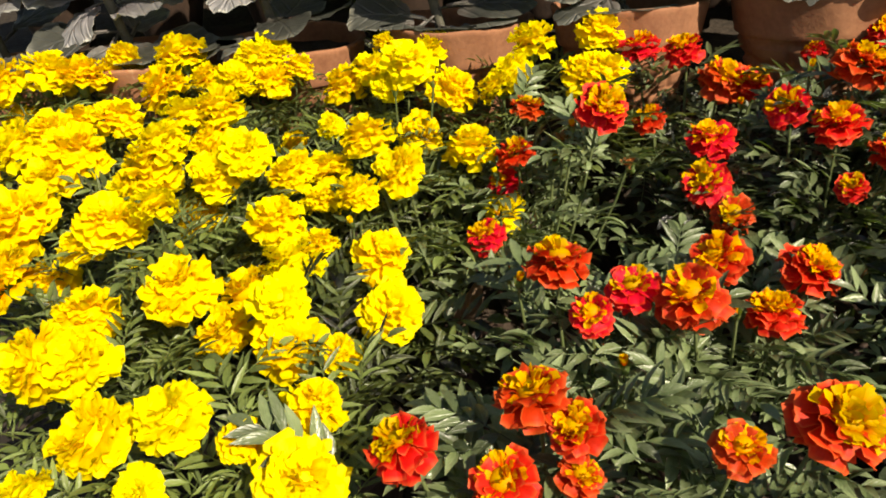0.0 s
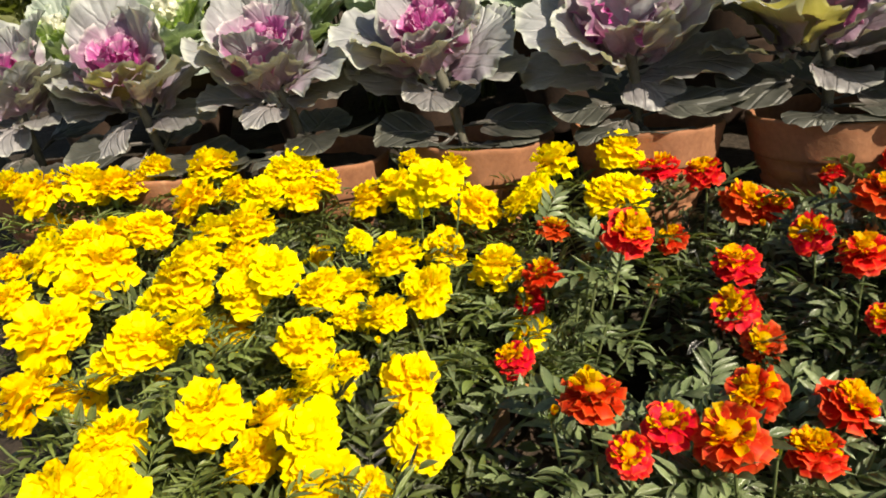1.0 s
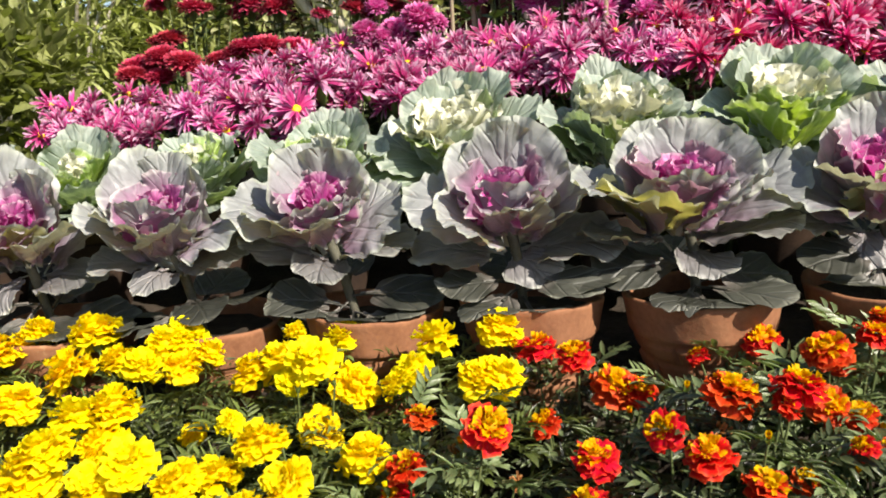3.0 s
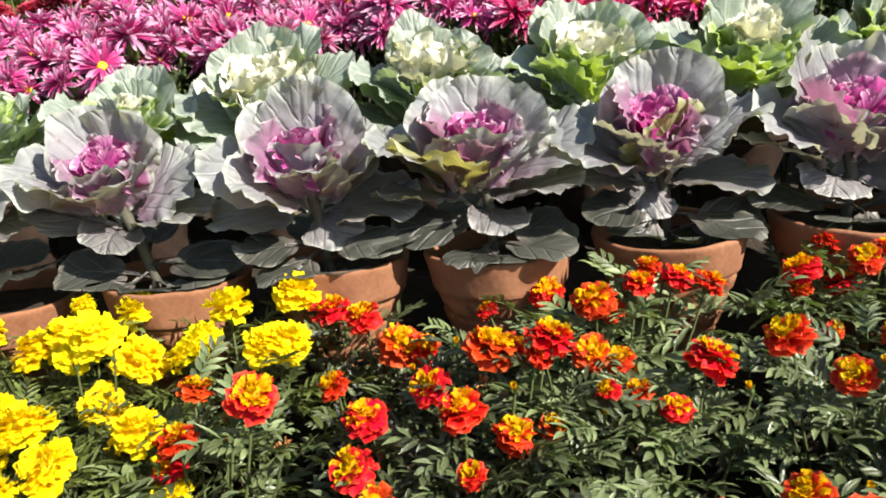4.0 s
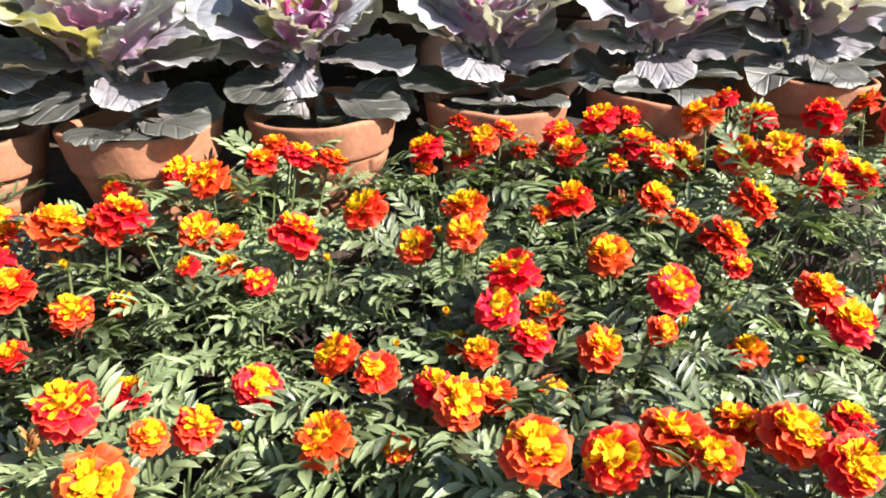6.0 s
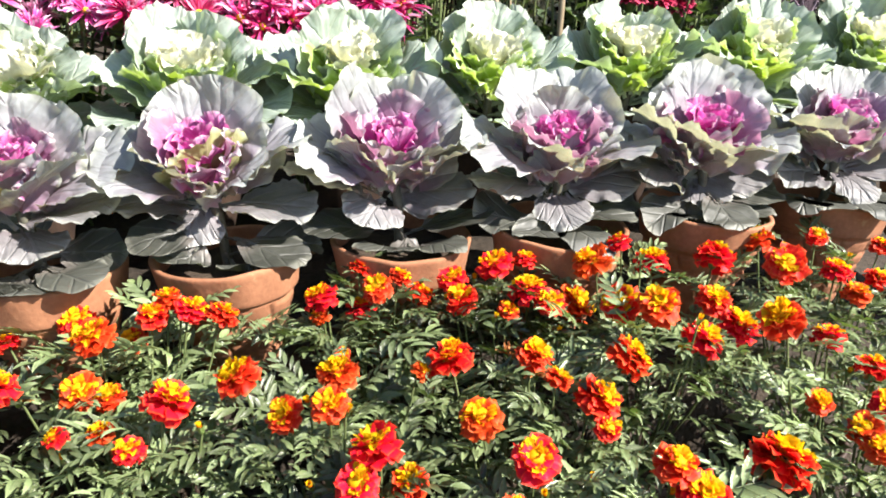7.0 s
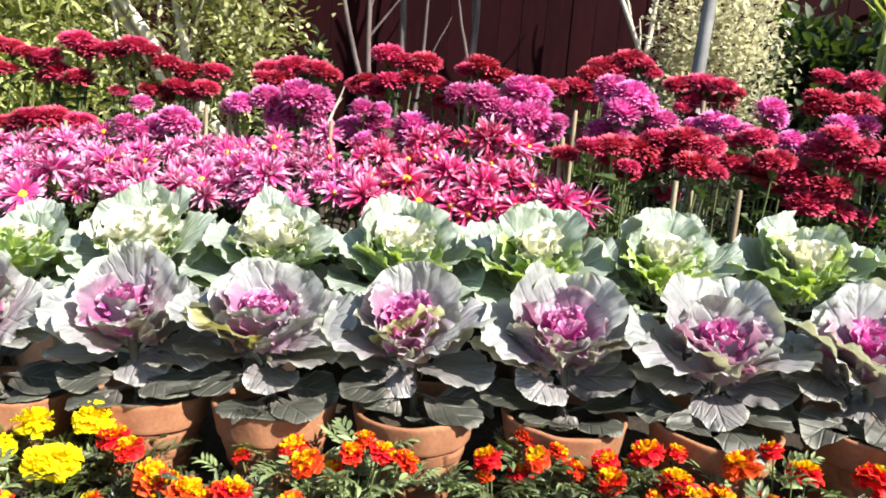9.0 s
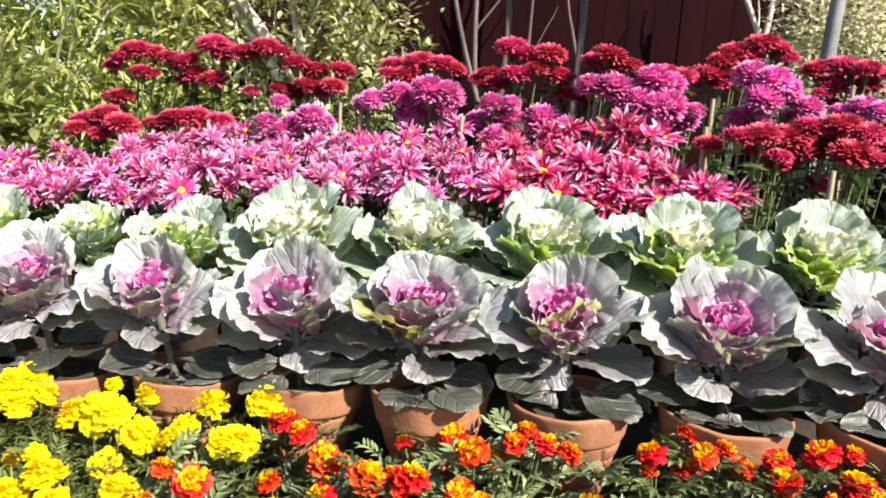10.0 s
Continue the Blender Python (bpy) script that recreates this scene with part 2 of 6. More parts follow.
M_HEART = leaf_material("kale_heart_leaf", [(0.0, (0.56, 0.17, 0.40)), (0.3, (0.47, 0.035, 0.27)), (0.7, (0.49, 0.075, 0.31)), (1.0, (0.54, 0.27, 0.44))], (0.62, 0.32, 0.52), 0.45, 0.45, 0.34, (0.85, 0.06, 0.42), 0.3, rim=(0.62, 0.42, 0.52), fan=2.2, bump=0.9)
M_INNER = leaf_material("kale_inner_leaf", [(0.0, (0.50, 0.10, 0.34)), (0.35, (0.42, 0.055, 0.27)), (0.6, (0.36, 0.14, 0.28)), (0.85, (0.30, 0.22, 0.28)), (1.0, (0.31, 0.30, 0.31))], (0.45, 0.22, 0.36), 0.45, 0.45, 0.34, (0.55, 0.20, 0.32), 0.25, rim=(0.62, 0.56, 0.56), fan=2.0, bump=0.7)
M_OUTER = leaf_material("kale_outer_leaf", [(0.0, (0.46, 0.20, 0.35)), (0.32, (0.36, 0.24, 0.33)), (0.58, (0.355, 0.328, 0.372)), (0.85, (0.328, 0.342, 0.352)), (1.0, (0.365, 0.38, 0.372))], (0.42, 0.42, 0.44), 0.42, 0.48, 0.34, (0.50, 0.50, 0.20), 0.3, rim=(0.50, 0.53, 0.47), fan=2.6, bump=1.2)
# olive tint puts the glow of a backlit leaf underside into the colour
M_BACKLIT = leaf_material("kale_backlit_leaf", [(0.0, (0.46, 0.36, 0.26)), (0.3, (0.30, 0.30, 0.13)), (1.0, (0.33, 0.34, 0.15))], (0.48, 0.42, 0.26), 0.5, 0.5, 0.40, (0.55, 0.50, 0.06), 0.3, rim=(0.52, 0.53, 0.34), fan=2.6, bump=1.0)
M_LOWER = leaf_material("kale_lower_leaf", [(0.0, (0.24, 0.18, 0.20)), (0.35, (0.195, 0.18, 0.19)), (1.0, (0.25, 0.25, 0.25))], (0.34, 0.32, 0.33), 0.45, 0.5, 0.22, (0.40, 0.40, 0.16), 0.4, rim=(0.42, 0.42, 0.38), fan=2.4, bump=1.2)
# dull old-leaf grey-green, darkened further to paint in shade under the rosette
M_LOW = leaf_material("kale_shaded_old_leaf", [(0.0, (0.20, 0.17, 0.155)), (0.4, (0.050, 0.052, 0.043)), (1.0, (0.080, 0.082, 0.068))], (0.17, 0.17, 0.145), 0.25, 0.52, 0.10, (0.2, 0.25, 0.05), 0.6, count=4.0, slope=0.9, rim=(0.22, 0.22, 0.18), bump=1.0)
M_CREAM = leaf_material("kale_cream_leaf", [(0.0, (0.60, 0.64, 0.36)), (0.5, (0.66, 0.66, 0.48)), (1.0, (0.71, 0.71, 0.60))], (0.74, 0.74, 0.62), 0.4, 0.5, 0.3, (0.75, 0.72, 0.3), 0.12, rim=(0.76, 0.76, 0.66), fan=2.2)
M_LIME = leaf_material("kale_lime_leaf", [(0.0, (0.62, 0.66, 0.34)), (0.35, (0.39, 0.52, 0.09)), (0.65, (0.30, 0.45, 0.08)), (1.0, (0.33, 0.44, 0.20))], (0.72, 0.76, 0.44), 0.7, 0.45, 0.35, (0.46, 0.62, 0.02), 0.2, rim=(0.62, 0.68, 0.50), fan=2.4, bump=0.8)
M_GREEN = leaf_material("kale_green_leaf", [(0.0, (0.50, 0.56, 0.36)), (0.35, (0.29, 0.365, 0.24)), (0.75, (0.29, 0.350, 0.300)), (1.0, (0.36, 0.42, 0.375))], (0.46, 0.52, 0.43), 0.75, 0.52, 0.34, (0.36, 0.52, 0.06), 0.25, rim=(0.48, 0.53, 0.45), fan=2.6, bump=1.2)
M_STALK = matter("kale_stalk", (0.045, 0.042, 0.030), (0.10, 0.095, 0.070), 40, 0.7, 0.5, 0.002)
M_TERRA = matter("terracotta", (0.185, 0.076, 0.038), (0.285, 0.130, 0.066), 11, 0.85, 0.7, 0.003, (0.40, 0.255, 0.14))
M_SOIL = matter("potting_soil", (0.018, 0.012, 0.008), (0.06, 0.042, 0.028), 30, 0.95, 1.0, 0.01)
M_GROUND = matter("dark_earth", (0.012, 0.009, 0.006), (0.040, 0.029, 0.020), 6, 0.95, 1.0, 0.02)
M_BAG = matter("dark_nursery_pot", (0.020, 0.014, 0.012), (0.055, 0.034, 0.024), 16, 0.55, 0.3, 0.001)
M_BAMBOO = matter("pale_bamboo", (0.16, 0.12, 0.075), (0.30, 0.25, 0.165), 22, 0.6, 0.3, 0.001, None, 0.3, (1, 1, 0.15))
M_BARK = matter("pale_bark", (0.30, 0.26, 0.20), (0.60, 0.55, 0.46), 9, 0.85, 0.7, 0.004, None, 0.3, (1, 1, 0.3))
# darkened copy of the pale bark: shade near the wall put into colour
M_SHADEDBARK = matter("shaded_bark", (0.05, 0.038, 0.036), (0.13, 0.10, 0.095), 9, 0.85, 0.7, 0.004, None, 0.3, (1, 1, 0.3))
M_POLE = matter("grey_paint", (0.13, 0.13, 0.13), (0.20, 0.20, 0.20), 7, 0.5, 0.2, 0.001)
# dark maroon paint, taken near black to include the shade on the wall
M_WALL = matter("shaded_maroon_boards", (0.007, 0.0012, 0.0018), (0.016, 0.0028, 0.0038), 3, 0.85, 0.4, 0.003, None, 0.05, (1, 1, 0.2))
M_GOLD = leaf_material("golden_leaf", [(0.0, (0.72, 0.69, 0.44)), (1.0, (0.84, 0.81, 0.60))], (0.6, 0.58, 0.36), 0.3, 0.5, 0.45, (0.85, 0.82, 0.50), 0.4)
M_SHRUB = leaf_material("shrub_leaf", [(0.0, (0.24, 0.27, 0.06)), (1.0, (0.38, 0.40, 0.15))], (0.26, 0.28, 0.12), 0.4, 0.45, 0.3, (0.35, 0.45, 0.03), 0.7)
M_PALELEAF = leaf_material("pale_shrub_leaf", [(0.0, (0.38, 0.39, 0.15)), (1.0, (0.58, 0.57, 0.33))], (0.34, 0.36, 0.18), 0.4, 0.5, 0.3, (0.40, 0.46, 0.05), 0.8)
# dark shrub green, lowered further so the colour carries the shade
M_SHADELEAF = leaf_material("shaded_leaf", [(0.0, (0.030, 0.050, 0.022)), (1.0, (0.052, 0.080, 0.036))], (0.09, 0.12, 0.06), 0.4, 0.55, 0.12, (0.2, 0.36, 0.02), 0.7)
M_WICKER = matter("dark_wicker", (0.010, 0.006, 0.009), (0.055, 0.034, 0.048), 60, 0.7, 1.0, 0.008, None, 0.3, (1, 1, 0.25))
M_TWIG = matter("grey_twig", (0.09, 0.065, 0.085), (0.22, 0.17, 0.21), 40, 0.7, 0.4, 0.001)
M_REED = leaf_material("reed_leaf", [(0.0, (0.36, 0.42, 0.10)), (1.0, (0.48, 0.52, 0.18))], (0.55, 0.56, 0.26), 0.4, 0.5, 0.3, (0.45, 0.55, 0.04), 0.4)
M_RIMWHITE = matter("pale_rim", (0.55, 0.53, 0.5), (0.7, 0.68, 0.64), 10, 0.6, 0.2)


# ---- mesh building ----
class Patch:
    """Gathers quad sheets (points, faces, uv, material slot) into one mesh."""

    def __init__(self):
        self.v, self.f, self.uv, self.m, self.n = [], [], [], [], 0

    def add(self, v, f, uv, slot=0):
        self.v.append(v)
        self.f.append(f + self.n)
        self.uv.append(uv)
        self.m.append(np.full(len(f), slot, np.int32))
        self.n += len(v)

    def arrays(self):
        return np.concatenate(self.v), np.concatenate(self.f), np.concatenate(self.uv), np.concatenate(self.m)

    def mesh(self, name, materials, smooth=True):
        v, f, uv, m = self.arrays()
        me = bpy.data.meshes.new(name)
        me.vertices.add(len(v))
        me.vertices.foreach_set("co", np.ascontiguousarray(v, np.float32).ravel())
        me.loops.add(4 * len(f))
        me.loops.foreach_set("vertex_index", np.ascontiguousarray(f, np.int32).ravel())
        me.polygons.add(len(f))
        me.polygons.foreach_set("loop_start", np.arange(0, 4 * len(f), 4, dtype=np.int32))
        for mt in materials:
            me.materials.append(mt)
        me.polygons.foreach_set("material_index", m)
        me.polygons.foreach_set("use_smooth", np.full(len(f), smooth))
        lay = me.uv_layers.new(name="UVMap")
        lay.data.foreach_set("uv", np.ascontiguousarray(uv[f.ravel()], np.float32).ravel())
        me.update(calc_edges=True)
        me.validate()
        return me


def grid_faces(nl, nw, wrap=False):
    cols = nw if wrap else nw + 1
    i, j = np.meshgrid(np.arange(nl), np.arange(nw), indexing="ij")
    a = i * cols + j
    b = i * cols + (j + 1) % cols
    return np.stack([a, b, b + cols, a + cols], -1).reshape(-1, 4)


def unit(a):
    a = np.asarray(a, float)
    return a / (np.linalg.norm(a) + 1e-12)


def round_tip(s):
    return np.where(s < 0.6, 0.25 + 0.75 * np.sin(np.clip(s / 0.6, 0, 1) * np.pi / 2), np.sqrt(np.clip(1 - ((s - 0.6) / 0.42) ** 2, 0.0, 1)))


def lance(s):
    return np.clip(np.sin(np.clip(s, 0, 1) ** 0.8 * np.pi) * 0.98 + 0.03, 0.03, 1)


def fan_tip(s):
    return 0.22 + 0.78 * np.clip(s / 0.85, 0, 1) ** 0.8 - 0.25 * np.clip((s - 0.85) / 0.15, 0, 1) ** 2


def blade(pt, o, d, up, L, W, shape, nl, nw, bend=0.0, cup=0.0, ruf=0.0, freq=3.0, ph=0.0, slot=0, edge_pow=3.0, twist=0.0):
    """A leaf or petal: a curved sheet from o along d, bending towards up, cupped across, frilled at its margin."""
    o, d = np.asarray(o, float), unit(d)
    up = unit(np.asarray(up, float) - d * np.dot(up, d))
    side = np.cross(d, up)
    s = np.linspace(0, 1, nl + 1)
    a = bend * s
    dirs = np.cos(a)[:, None] * d + np.sin(a)[:, None] * up
    nrm = -np.sin(a)[:, None] * d + np.cos(a)[:, None] * up
    c = o + np.concatenate([[np.zeros(3)], np.cumsum((dirs[1:] + dirs[:-1]) / 2 * L / nl, 0)])
    t = np.linspace(-1, 1, nw + 1)
    S, T = np.meshgrid(s, t, indexing="ij")
    w = shape(S)
    ang = np.arctan2(T * w * W / 2, (S - 0.5) * L)
    rho = np.maximum(np.abs(T), np.clip((S - 0.55) / 0.45, 0, 1)) * np.clip(S * 2.2, 0, 1)
    off = cup * W * w * T ** 2 + ruf * W * rho ** edge_pow * (np.sin(freq * ang + ph) + 0.5 * np.sin(freq * 2.3 * ang + 2 * ph))
    x = T * w * W / 2
    tw = twist * S
    v = c[:, None, :] + side * (x * np.cos(tw))[..., None] + nrm[:, None, :] * (off + x * np.sin(tw))[..., None]
    pt.add(v.reshape(-1, 3), grid_faces(nl, nw), np.stack([T * 0.5 + 0.5, S], -1).reshape(-1, 2), slot)


def frilled_leaf(pt, o, d, up, L, W, bend, cup, frill, waves, pleat, rng, rings=8, spokes=84):
    """A broad round leaf on a short stalk: a bent disc, puckered between its veins, with a lobed, finely toothed and curled margin."""
    o, d = np.asarray(o, float), unit(d)
    up = unit(np.asarray(up, float) - d * np.dot(up, d))
    side = np.cross(d, up)
    bend = bend if abs(bend) > 1e-3 else 1e-3
    ph = rng.uniform(0, 6.28, 8)
    skew = rng.uniform(-0.10, 0.10)

    def place(a, x, off):
        t = bend * a
        c = o + (np.sin(t) / bend * L)[..., None] * d + ((1 - np.cos(t)) / bend * L)[..., None] * up
        n = -np.sin(t)[..., None] * d + np.cos(t)[..., None] * up
        return c + (x + skew * W * a ** 2)[..., None] * side + off[..., None] * n

    r = np.linspace(0.0, 1.0, rings + 1) ** 0.7
    p = np.linspace(0, 2 * np.pi, spokes, endpoint=False)
    R, Q = np.meshgrid(r, p, indexing="ij")
    saw = np.sin(waves * 2.6 * Q + ph[6] + 1.3 * np.sin(3 * Q + ph[7]))
    lobe = 1 + R ** 4 * (0.024 * np.sin(waves * Q + ph[0] + np.sin(2 * Q + ph[2])) + 0.032 * np.sin(3 * Q + ph[1]) + 0.028 * np.sin(5 * Q + ph[3])) + R ** 9 * 0.014 * saw
    al = 0.57 + 0.43 * R * lobe * np.cos(Q)
    x = R * lobe * np.sin(Q) * W / 2 * (1 - 0.22 * np.clip(-np.cos(Q), 0, 1) * R)
    fan = np.arctan2(x, (al + 0.05) * L)
    off = cup * W * (x / (W / 2)) ** 2 + pleat * W * np.clip(R * 1.3, 0, 1) * (np.sin(13 * fan + ph[2]) * (0.7 + 0.6 * np.sin(4 * al + ph[0])) + 0.5 * np.sin(23 * fan + ph[1] + 5 * al))
    off = off + 0.011 * W * np.sin(14 * x / W + 9 * al + ph[5]) * np.sin(17 * al + ph[3])
    off = off + frill * W * (R ** 5 * np.sin(waves * Q + ph[3] + 1.2 * np.sin(2 * Q + ph[0])) + R ** 3 * 0.8 * np.sin(3 * Q + ph[4]) + R ** 9 * 0.55 * saw)
    off = off + 0.05 * W * R ** 2 * np.sin(2 * Q + ph[2])
    v = place(al, x, off)
    pt.add(v.reshape(-1, 3), grid_faces(rings, spokes, True), np.stack([np.clip(0.5 + x / W, 0, 1), al], -1).reshape(-1, 2))
    a, t = np.meshgrid(np.linspace(0, 0.34, 5), np.linspace(-1, 1, 3), indexing="ij")
    wd = W * (0.075 + 0.10 * (a / 0.34) ** 2)
    x = t * wd / 2
    v = place(a, x, np.abs(t) * 0.002 + 0.001)
    pt.add(v.reshape(-1, 3), grid_faces(4, 2), np.stack([0.5 + x / W, a], -1).reshape(-1, 2))


def tube(pt, points, radii, sides=6, slot=0):
    """A round rod along a bent line."""
    p = np.asarray(points, float)
    tan = np.gradient(p, axis=0)
    tan /= np.linalg.norm(tan, axis=1)[:, None] + 1e-12
    ref = np.array([0.31, 0.95, 0.05])
    x = np.cross(tan, ref)
    x /= np.linalg.norm(x, axis=1)[:, None]
    y = np.cross(tan, x)
    a = np.linspace(0, 2 * np.pi, sides, endpoint=False)
    r = np.broadcast_to(np.asarray(radii, float), (len(p),))
    v = p[:, None, :] + r[:, None, None] * (np.cos(a)[None, :, None] * x[:, None, :] + np.sin(a)[None, :, None] * y[:, None, :])
    uv = np.stack(np.meshgrid(np.linspace(0, 1, len(p)), a / 6.28, indexing="ij")[::-1], -1).reshape(-1, 2)
    pt.add(v.reshape(-1, 3), grid_faces(len(p) - 1, sides, True), uv, slot)


def lathe(pt, profile, sides=48, slot=0, wobble=0.0, seed=0.0):
    prof = np.asarray(profile, float)
    a = np.linspace(0, 2 * np.pi, sides, endpoint=False)
    r = prof[:, 0][:, None] * (1 + wobble * (np.sin(2 * a + seed) + 0.6 * np.sin(3 * a + 2 * seed)))[None, :]
    z = np.repeat(prof[:, 1][:, None], sides, 1) + wobble * 0.12 * np.sin(2 * a + 3 * seed)[None, :]
    v = np.stack([r * np.cos(a), r * np.sin(a), z], -1).reshape(-1, 3)
    uv = np.stack(np.meshgrid(np.linspace(0, 1, len(prof)), a / 6.283, indexing="ij")[::-1], -1).reshape(-1, 2)
    pt.add(v, grid_faces(len(prof) - 1, sides, True), uv, slot)


def scatter(pt, templates, mats, rng, slot=None):
    """Lay copies of small templates (arrays) at the 4x4 poses in mats into one mesh."""
    pick = rng.integers(0, len(templates), len(mats))
    for k, (v, f, uv, m) in enumerate(templates):
        ms = mats[pick == k]
        if not len(ms):
            continue
        vv = np.einsum("nij,pj->npi", ms[:, :3, :3], v) + ms[:, None, :3, 3]
        ff = f[None] + (np.arange(len(ms)) * len(v))[:, None, None]
        pt.v.append(vv.reshape(-1, 3))
        pt.f.append(ff.reshape(-1, 4) + pt.n)
        pt.uv.append(np.tile(uv, (len(ms), 1)))
        pt.m.append(np.tile(m if slot is None else np.full(len(f), slot, np.int32), len(ms)))
        pt.n += len(vv) * len(v)


def frames_of(o, d, up, size):
    """Poses whose x axis runs along d and z axis near up."""
    d = d / np.linalg.norm(d, axis=1)[:, None]
    y = np.cross(up, d)
    y /= np.linalg.norm(y, axis=1)[:, None] + 1e-9
    z = np.cross(d, y)
    m = np.zeros((len(o), 4, 4))
    m[:, :3, 0], m[:, :3, 1], m[:, :3, 2] = d * size[:, None], y * size[:, None], z * size[:, None]
    m[:, :3, 3], m[:, 3, 3] = o, 1
    return m


def part(name, me, parent, label="", m=None):
    ob = new(name, me)
    ob.parent = parent
    if m is not None:
        ob.matrix_basis = m
    return tagged(ob, label) if label else ob


def facing(p, n, size, spin):
    """Pose with local z along n."""
    q = Vector((0, 0, 1)).rotation_difference(Vector(n).normalized())
    return Matrix.Translation(p) @ q.to_matrix().to_4x4() @ Matrix.Rotation(spin, 4, "Z") @ Matrix.Diagonal((size, size, size, 1))


# ---- ground: a marigold bed, a step up to the pots, a gentle bank behind ----
def ground_z(y):
    return float(np.interp(y, [0.2, 0.96, 1.0, 1.3, 1.9, 3.2, 6.0], [0.0, 0.07, 0.26, 0.33, 0.40, 0.50, 0.55]))


def build_ground():
    xs = np.concatenate([[-60, -30, -15, -8, -5], np.linspace(-3, 4, 141), [6, 9, 16, 30, 60]])
    ys = np.concatenate([[-60, -30, -12, -6, -3, -1.5, -0.7], np.linspace(-0.2, 3.2, 120), [3.6, 4.2, 5, 6.5, 9, 16, 30, 60]])
    Y, X = np.meshgrid(ys, xs, indexing="ij")
    near = (np.abs(X - 0.5) < 3.4) & (np.abs(Y - 1.5) < 2.2)
    Z = np.vectorize(ground_z)(Y) + near * np.array([[0.012 * noise.noise((x * 9, y * 9, 0.3)) + 0.006 * noise.noise((x * 31, y * 31, 1.3)) for x in xs] for y in ys])
    pt = Patch()
    pt.add(np.stack([X, Y, Z], -1).reshape(-1, 3), grid_faces(len(ys) - 1, len(xs) - 1), np.stack([X, Y], -1).reshape(-1, 2))
    tagged(new("ground", pt.mesh("ground", [M_GROUND])), "dark damp garden earth under the flower pots", "ground", kind="structure")


build_ground()


# ---- terracotta pots ----
def pot_profile(R, H):
    """A tapering body under a deep, outward-leaning collar, with a groove between them."""
    belly = [(R * (0.50 + 0.375 * (k / 35) ** 1.05), H * (0.02 + 0.69 * k / 35)) for k in range(36)]
    return [(R * 0.48, 0.0)] + belly + [(R * 0.868, H * 0.722), (R * 0.872, H * 0.730), (R * 0.905, H * 0.734), (R * 0.918, H * 0.745), (R * 0.925, H * 0.775), (R * 0.945, H * 0.83), (R * 0.968, H * 0.90), (R * 0.992, H * 0.96), (R, H * 0.982), (R * 0.992, H * 0.996),
                                       (R * 0.965, H), (R * 0.935, H * 0.996), (R * 0.915, H * 0.98), (R * 0.89, H * 0.90), (R * 0.86, H * 0.80)]


def make_pot(R, H, seed, clay=None, label="weathered terracotta pot with a flared collar and scored stonework pattern"):
    pot = new("terracotta_pot" if clay is None else "plastic_pot")
    pt = Patch()
    lathe(pt, pot_profile(R, H), 220 if clay is None else 64, 0, 0.010, seed)
    if clay is None:
        # the belly is scored like rough stonework: wavy courses, staggered joints, each stone a little proud; the rim is worn uneven by hand
        v = pt.v[0]
        a, z, r = np.arctan2(v[:, 1], v[:, 0]), v[:, 2] / H, np.hypot(v[:, 0], v[:, 1])
        outside = (r > R * 0.47) & (z < 0.715)
        sway = 0.018 * np.sin(2 * a + seed) + 0.012 * np.sin(5 * a + 2 * seed)
        cut = np.zeros(len(v))
        proud = np.zeros(len(v))
        for k, level in enumerate((0.70, 0.56, 0.43, 0.29, 0.14)):
            cut = np.maximum(cut, np.exp(-((z - level - sway) / 0.016) ** 2))
            between = np.clip((level - z + sway) / 0.02, 0, 1) * np.clip((z - sway - level + 0.14) / 0.02, 0, 1)
            turn = 5.5 * a + 2.1 * k + seed + 0.5 * np.sin(3 * a + k + seed) + 3.0 * (z - level)
            cut = np.maximum(cut, np.exp(-(np.sin(turn) / 0.13) ** 2) * between)
            proud = proud + between * 0.0016 * np.sin(np.floor(turn / np.pi) * 2.4 + k)
        dr = (-0.0050 * cut + proud * (1 - cut)) * outside + 0.0014 * np.sin(3 * a + seed) * z + 0.0006 * np.sin(11 * a + 9 * z)
        v[:, 0] += dr * np.cos(a)
        v[:, 1] += dr * np.sin(a)
        v[:, 2] += np.where(z > 0.9, 0.0012 * np.sin(3 * a + seed) + 0.0007 * np.sin(8 * a + seed), 0)
    part("body", pt.mesh("pot_body", [clay or M_TERRA]), pot)
    so = Patch()
    rad = np.linspace(0.002, 0.885, 9) * R
    a = np.linspace(0, 2 * np.pi, 28, endpoint=False)
    v = np.array([[r * np.cos(t), r * np.sin(t), H * 0.86 + 0.006 * noise.noise((r * 40 * np.cos(t) + seed, r * 40 * np.sin(t), seed))] for r in rad for t in a])
    so.add(v, grid_faces(8, 28, True), v[:, :2])
    part("soil", so.mesh("soil", [M_SOIL]), pot, "dark crumbly potting soil")
    return tagged(pot, label, "pot", "terracotta pots" if clay is None else "back row pots")


POT_R, POT_H = 0.114, 0.215
POTS_FRONT = [-1.08, -0.80, -0.515, -0.235, 0.030, 0.290, 0.553, 0.82, 1.075, 1.345, 1.60, 1.87]


def front_rim(x):
    return 0.459 + 0.055 * (x - 0.2)


pot_kinds = [make_pot(POT_R, POT_H, s) for s in (0.3, 1.7, 2.9)]
for i, x in enumerate(POTS_FRONT):
    y = 1.10 + 0.01 * math.sin(i * 2.1)
    z = front_rim(x) - POT_H
    m = pose(x, y, z, 3.0, 0, i * 47)
    if i < 3:
        pot_kinds[i].matrix_basis = m
    else:
        copy_thing(pot_kinds[i % 3], m)
WHITE_X = [-1.21, -0.93, -0.66, -0.385, -0.12, 0.180, 0.472, 0.750, 1.027, 1.325, 1.61, 1.88]


def back_rim(x):
    return 0.600 + 0.040 * (x - 0.2)


